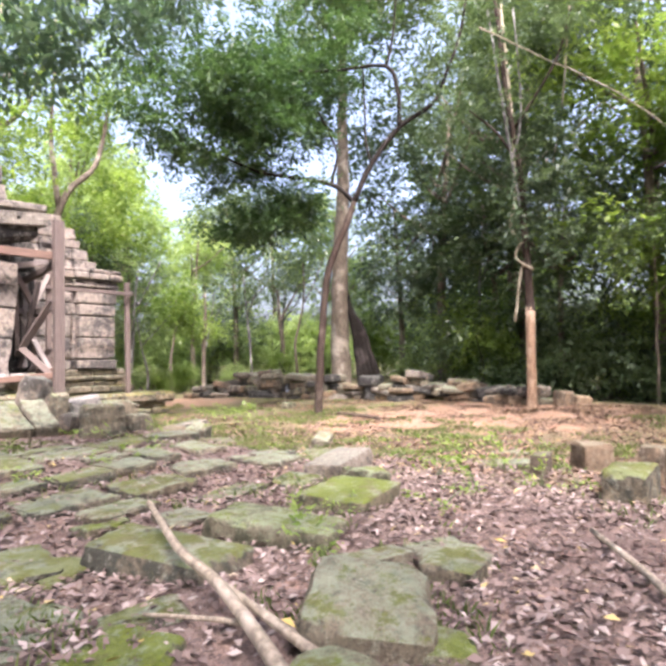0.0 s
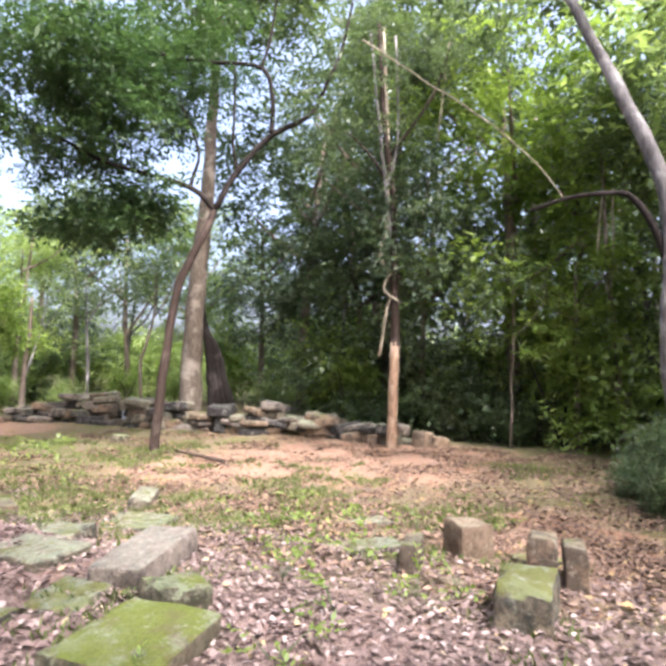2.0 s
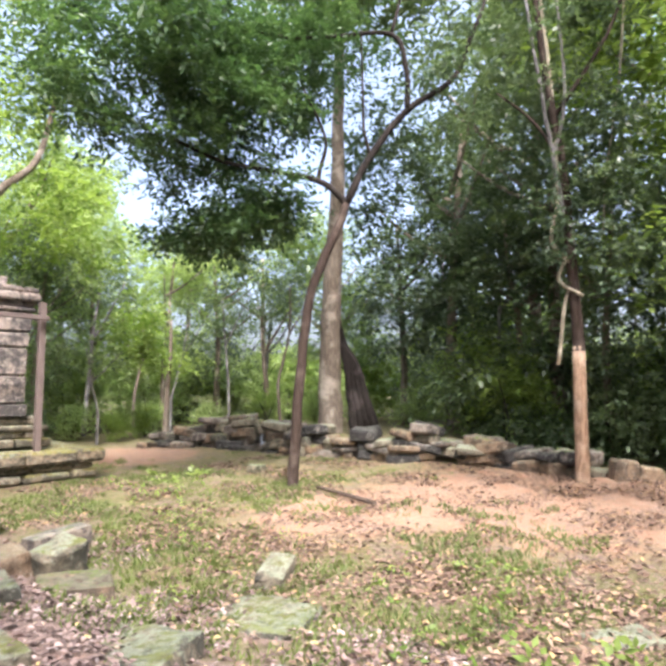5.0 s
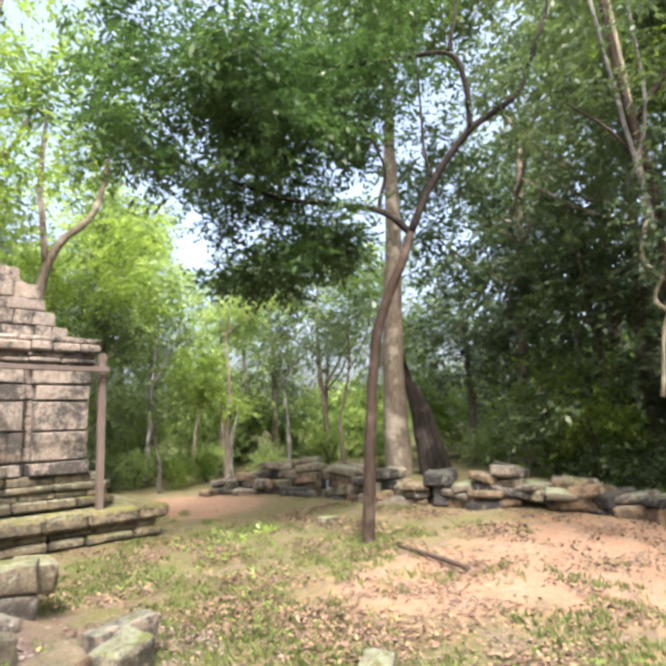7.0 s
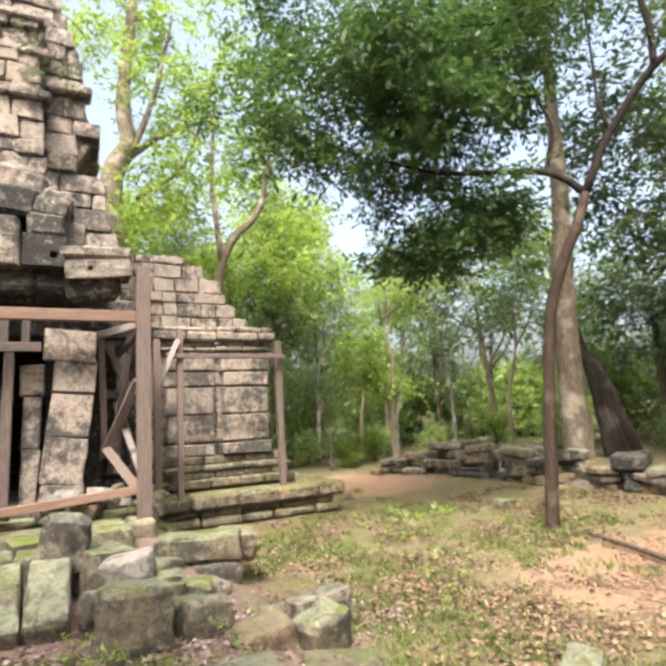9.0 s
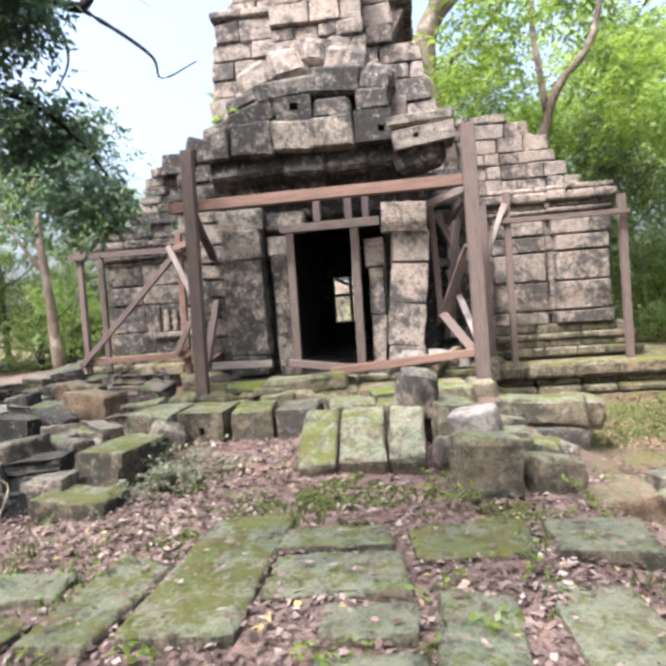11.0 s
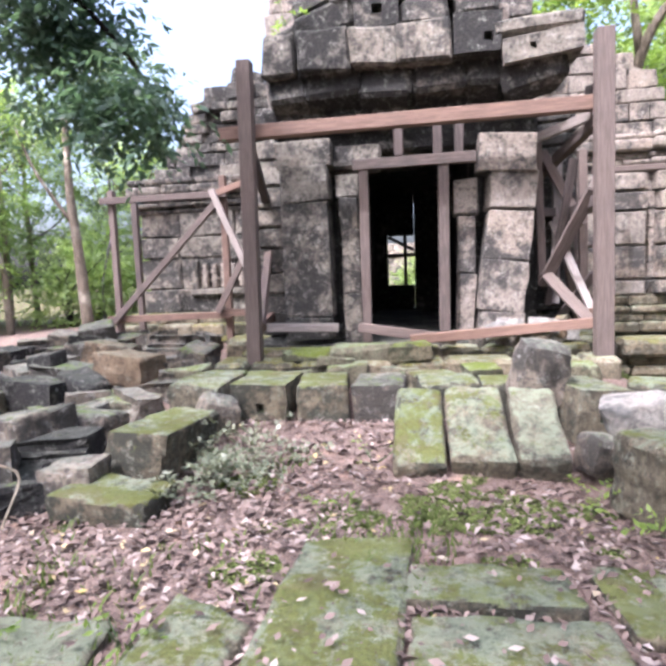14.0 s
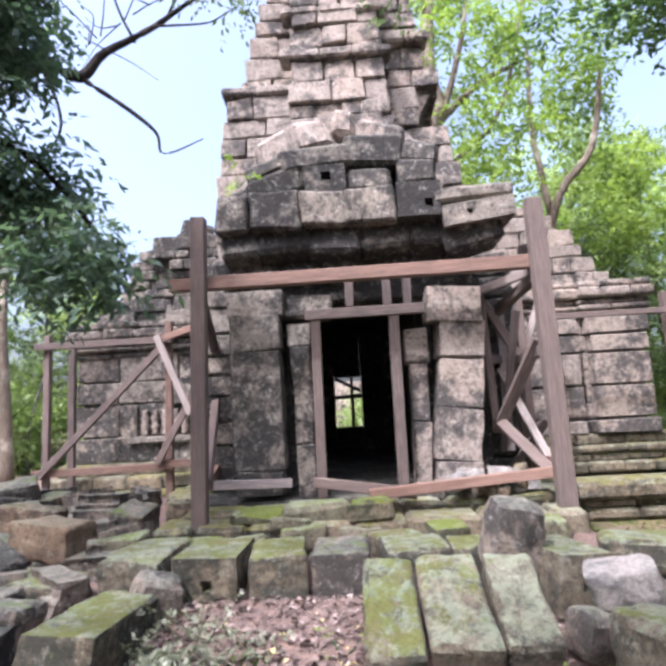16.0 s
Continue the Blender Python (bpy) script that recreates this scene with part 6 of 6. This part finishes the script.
fallen_branch("pale bare fallen branch lying across mossy stones", [([(2.35, 4.0, 0.42), (1.91, 2.92, 0.40), (1.8, 2.43, 0.36), (1.62, 1.84, 0.28), (1.45, 1.4, 0.22)], 0.022, 0.04), ([(1.85, 2.5, 0.34), (1.85, 2.15, 0.27), (1.78, 1.6, 0.22)], 0.018, 0.03), ([(1.5, 2.6, 0.24), (1.68, 2.25, 0.25), (1.75, 2.1, 0.25)], 0.01, 0.02)])
fallen_branch("thin pale fallen branch on dry leaves", [([(4.3, 1.25, 0.24), (3.6, 0.75, 0.24), (3.2, 0.45, 0.2)], 0.02, 0.028)])
fallen_branch("thin bent branch among tumbled stones", [([(-0.8, 7.35, 0.55), (-0.1, 7.3, 0.52), (0.45, 7.22, 0.46)], 0.03, 0.02), ([(-0.4, 7.3, 0.52), (-0.25, 7.9, 0.85), (0.0, 8.2, 0.75), (0.1, 7.9, 0.5)], 0.012, 0.008)])
fallen_branch("mossy dark stick lying in the turf", [([(11.71, 10.06, 0.07), (11.44, 9.06, 0.07), (11.15, 8.20, 0.07)], 0.03, 0.045)], BARK_BROWN)

# ---- ground cover ----
G = np.random.default_rng(77)


def scatter(n, x0, x1, y0, y1, keep):
    x, y = G.uniform(x0, x1, n), G.uniform(y0, y1, n)
    k = np.array([keep(a, b) for a, b in zip(x, y)])
    return x[k], y[k]


def litter_ok(x, y):
    d = noise.noise(Vector((x * 0.8, y * 0.8, 3))) + 0.35
    if y < 5 and x < 6:
        d += 0.25
    if x > 5.5:
        d -= 0.25 * min(1, (x - 5.5) / 2)
    if 5 <= y < 9 and 0 < x < 5:
        d += 0.3
    if y > 10.2:
        d -= 0.6
    d -= 0.3 * max(0.0, -1.5 - x) + 0.3 * max(0.0, -0.5 - y)
    if math.hypot(x - 2.9, y - 8.5) < 0.7:
        d -= 0.4
    return d > G.uniform(-0.25, 0.6)


def lift(x, y, dz=0.012):
    return np.array([gz(a, b) for a, b in zip(x, y)]) + dz


lx, ly = scatter(170000, -6.0, 9.5, -4.5, 11.3, litter_ok)
lx2, ly2 = scatter(95000, 6.0, 17.5, -1.0, 15.0, lambda a, b: noise.noise(Vector((a * 0.9, b * 0.9, 8))) + (0.35 if b < 5 else 0.15) > G.uniform(-0.1, 0.6))
near_ = lx < 7.2


def strew(name, label, x, y, material, lo, hi):
    n = len(x)
    c = np.stack([x, y, lift(x, y, 0.0) + G.uniform(0.010, 0.045, n)], -1)
    ang, s = G.uniform(0, 6.283, n), G.uniform(lo, hi, n)
    way = np.stack([np.cos(ang), np.sin(ang), G.normal(0, 0.22, n)], -1) * s[:, None]
    side = np.stack([-np.sin(ang), np.cos(ang), G.normal(0, 0.3, n)], -1) * (s * G.uniform(0.35, 0.6, n))[:, None]
    curl = np.stack([np.zeros(n), np.zeros(n), s * G.uniform(0.0, 0.5, n)], -1)
    co = np.stack([c - way, c + side + curl, c + way, c - side + curl], 1).reshape(-1, 3)
    tagged(new(name, arrays(name, co, np.arange(4 * n).reshape(n, 4), material)), label, "leaf litter", kind="stuff")


strew("leaf_litter", "dry pinkish brown leaves strewn between the stones", lx[near_], ly[near_], LITTER, 0.016, 0.046)
strew("leaf_litter", "dark brown leaves strewn over the turf", np.concatenate([lx[~near_], lx2]), np.concatenate([ly[~near_], ly2]), LITTER_DARK, 0.018, 0.05)


def grass_ok(x, y):
    bare = min(math.hypot((x - 10.9) / 1.6, (y - 8.3) / 1.2), math.hypot((x - 14.5) / 3.2, (y - 6.0) / 2.6), math.hypot((x - 12.2) / 2.2, (y - 19) / 2.5))
    d = noise.noise(Vector((x * 0.6, y * 0.6, 12))) + noise.noise(Vector((x * 2.2, y * 2.2, 2))) * 0.6
    d += 0.25 if 5.5 < x < 12 and 4.5 < y < 15 else -0.2
    return d - 0.45 * max(0.0, 1.25 - bare) > G.uniform(0.0, 0.5)


gx_, gy_ = scatter(76000, 0.2, 15.5, 1.0, 19.0, grass_ok)
gx_, gy_ = np.repeat(gx_, 3), np.repeat(gy_, 3)
n = len(gx_)
gx_, gy_ = gx_ + G.normal(0, 0.03, n), gy_ + G.normal(0, 0.03, n)
c = np.stack([gx_, gy_, lift(gx_, gy_, -0.01)], -1)
ang, h = G.uniform(0, 6.283, n), G.uniform(0.035, 0.11, n)
side = np.stack([-np.sin(ang), np.cos(ang), np.zeros(n)], -1) * 0.009
bend = np.stack([np.cos(ang), np.sin(ang), np.zeros(n)], -1) * (h * G.uniform(0.2, 0.9, n))[:, None]
up = np.stack([np.zeros(n), np.zeros(n), h], -1)
co = np.stack([c - side, c + side, c + up * 0.6 + bend * 0.4 + side * 0.6, c + up + bend], 1).reshape(-1, 3)
tagged(new("turf", arrays("turf", co, np.arange(4 * n).reshape(n, 4), GRASS)), "short yellowish green turf in patches", "grass", kind="stuff")


# leaves and crumbs lying on the paving
px_, py_, pz_ = [], [], []
for x, y, dx, dy, r_ in SLABS + SLABS2:
    k = int(28 * dx * dy / 0.5)
    a, q = G.uniform(-0.46, 0.46, k) * dx, G.uniform(-0.46, 0.46, k) * dy
    ca, sa = math.cos(radians(r_)), math.sin(radians(r_))
    px_.append(x + a * ca - q * sa)
    py_.append(y + a * sa + q * ca)
    pz_.append(np.full(k, gz(x, y) + 0.098))
px_, py_, pz_ = np.concatenate(px_), np.concatenate(py_), np.concatenate(pz_)
n = len(px_)
c = np.stack([px_, py_, pz_ + G.uniform(0, 0.012, n)], -1)
ang, s = G.uniform(0, 6.283, n), G.uniform(0.008, 0.04, n)
way = np.stack([np.cos(ang), np.sin(ang), G.normal(0, 0.1, n)], -1) * s[:, None]
side = np.stack([-np.sin(ang), np.cos(ang), G.normal(0, 0.2, n)], -1) * (s * 0.5)[:, None]
co = np.stack([c - way, c + side, c + way, c - side], 1).reshape(-1, 3)
tagged(new("leaf_litter", arrays("leaf_litter", co, np.arange(4 * n).reshape(n, 4), LITTER)), "dry leaves and crumbs lying on the paving slabs", "leaf litter", kind="stuff")


# small weeds that can be counted
def weed(x, y, s, seed, mat=None):
    ob = tagged(new("weed", None), "small leafy green weed growing between stones", "weed", "weeds between the stones")
    ob.location = (x, y, gz(x, y))
    g2_ = np.random.default_rng(seed)
    cc = g2_.normal(0, 1, (7, 3)) * (s * 0.45, s * 0.45, s * 0.2) + (0, 0, s * 0.55)
    part("stem", tube_bm([[((0, 0, -0.02), 0.006), (tuple(q), 0.003)] for q in cc[:5]], 4), LEAF_MID, ob)
    part("foliage", leaf_cloud("foliage", cc, (s * 0.12,) * 3, 9, s * 0.30, mat or LEAF_BRIGHT, seed, -0.1, 0.5), None, ob)
    return ob


g = random.Random(15)
for i, (x, y, s) in enumerate(((3.62, 7.0, 0.16), (3.7, 6.55, 0.18), (3.02, 6.38, 0.16), (2.28, 6.15, 0.2), (1.45, 6.3, 0.14), (0.62, 6.95, 0.18), (1.3, 7.15, 0.14), (4.3, 7.2, 0.16), (4.2, 8.1, 0.2), (3.8, 8.7, 0.2), (5.0, 8.2, 0.16), (2.0, 8.6, 0.12), (2.3, 9.3, 0.16), (3.0, 2.9, 0.22), (2.85, 2.75, 0.18), (4.4, 2.6, 0.2),
                               (5.2, 2.6, 0.22), (5.9, 2.2, 0.22), (6.5, 2.9, 0.28), (5.6, 3.3, 0.2), (6.9, 3.6, 0.3), (7.2, 3.2, 0.26), (7.7, 4.4, 0.25), (6.4, 3.9, 0.25), (8.6, 6.0, 0.2), (9.2, 5.2, 0.22), (7.6, 8.6, 0.2), (8.2, 9.6, 0.26), (6.9, 9.8, 0.22), (7.2, 11.2, 0.22), (9.6, 11.8, 0.4), (10.1, 12.2, 0.4), (8.9, 12.0, 0.3), (7.0, 4.9, 0.2),
                               (6.2, 1.9, 0.2), (8.4, 3.0, 0.22), (9.2, 2.0, 0.2), (3.6, 3.0, 0.14), (6.2, 6.9, 0.2), (8.7, 7.7, 0.16), (0.1, 6.5, 0.16), (7.9, 5.6, 0.2))):
    weed(x, y, s, 800 + i)
# the creeping herb before the step
herb = tagged(new("herb_patch", None), "low dark creeping herb beside the step", "plant")
herb.location = (1.2, 9.35, gz(1.2, 9.35))
hc = np.random.default_rng(5).normal(0, 1, (60, 3)) * (0.27, 0.42, 0.05) + (0, -0.15, 0.10)
part("foliage", leaf_cloud("foliage", hc, (0.06, 0.06, 0.04), 40, 0.045, LEAF_HERB, 55, -0.2, 0.6), None, herb)
part("stem", tube_bm([[((q[0] * 0.4, q[1] * 0.4, -0.05), 0.008), (tuple(q), 0.004)] for q in hc[:14]], 4), BARK_DARK, herb)


# moss carpet on the terrace
def moss_ok(x, y):
    d = min(math.hypot((x - 2.95) / 1.0, (y - 8.5) / 0.55), math.hypot((x - 1.35) / 0.4, (y - 8.95) / 0.4), math.hypot((x - 1.7) / 0.3, (y - 7.75) / 0.2), math.hypot((x - 4.4) / 0.6, (y - 8.0) / 0.4))
    return d + 0.9 * noise.noise(Vector((x * 2.6, y * 2.6, 31))) + 0.4 * noise.noise(Vector((x * 7, y * 7, 3))) < 0.66


mx_, my_ = scatter(230000, 0.8, 5.2, 6.6, 9.6, moss_ok)
n = len(mx_)
c = np.stack([mx_, my_, lift(mx_, my_, 0.006) + G.uniform(0, 0.02, n)], -1)
ang, hh_ = G.uniform(0, 6.283, n), G.uniform(0.005, 0.013, n)
side = np.stack([-np.sin(ang), np.cos(ang), np.zeros(n)], -1) * 0.007
lean_ = np.stack([np.cos(ang), np.sin(ang), np.zeros(n)], -1) * (hh_ * 0.9)[:, None]
up = np.stack([np.zeros(n), np.zeros(n), hh_], -1)
co = np.stack([c - side, c + side, c + up + lean_ + side * 0.5, c + up + lean_ - side * 0.5], 1).reshape(-1, 3)
MOSS = island_mat("moss", [(0.0, (0.055, 0.072, 0.016)), (0.5, (0.105, 0.13, 0.03)), (1.0, (0.175, 0.205, 0.065))], 1.0)
tagged(new("moss", arrays("moss", co, np.arange(4 * n).reshape(n, 4), MOSS)), "soft green moss between the paving stones", "moss", kind="stuff")


# a tuft of leaves rooted in the tower
tuft = weed(3.05, 13.72, 0.5, 990, LEAF_DARK)
tuft.location = (3.05, 13.7, 8.35)
tagged(tuft, "leafy green tuft rooted high in the tower", "weed", "plants on the temple")
tuft = weed(1.2, 12.0, 0.25, 991)
tuft.location = (1.15, 11.95, 5.08)
tagged(tuft, "small green tuft on the porch gable", "weed", "plants on the temple")
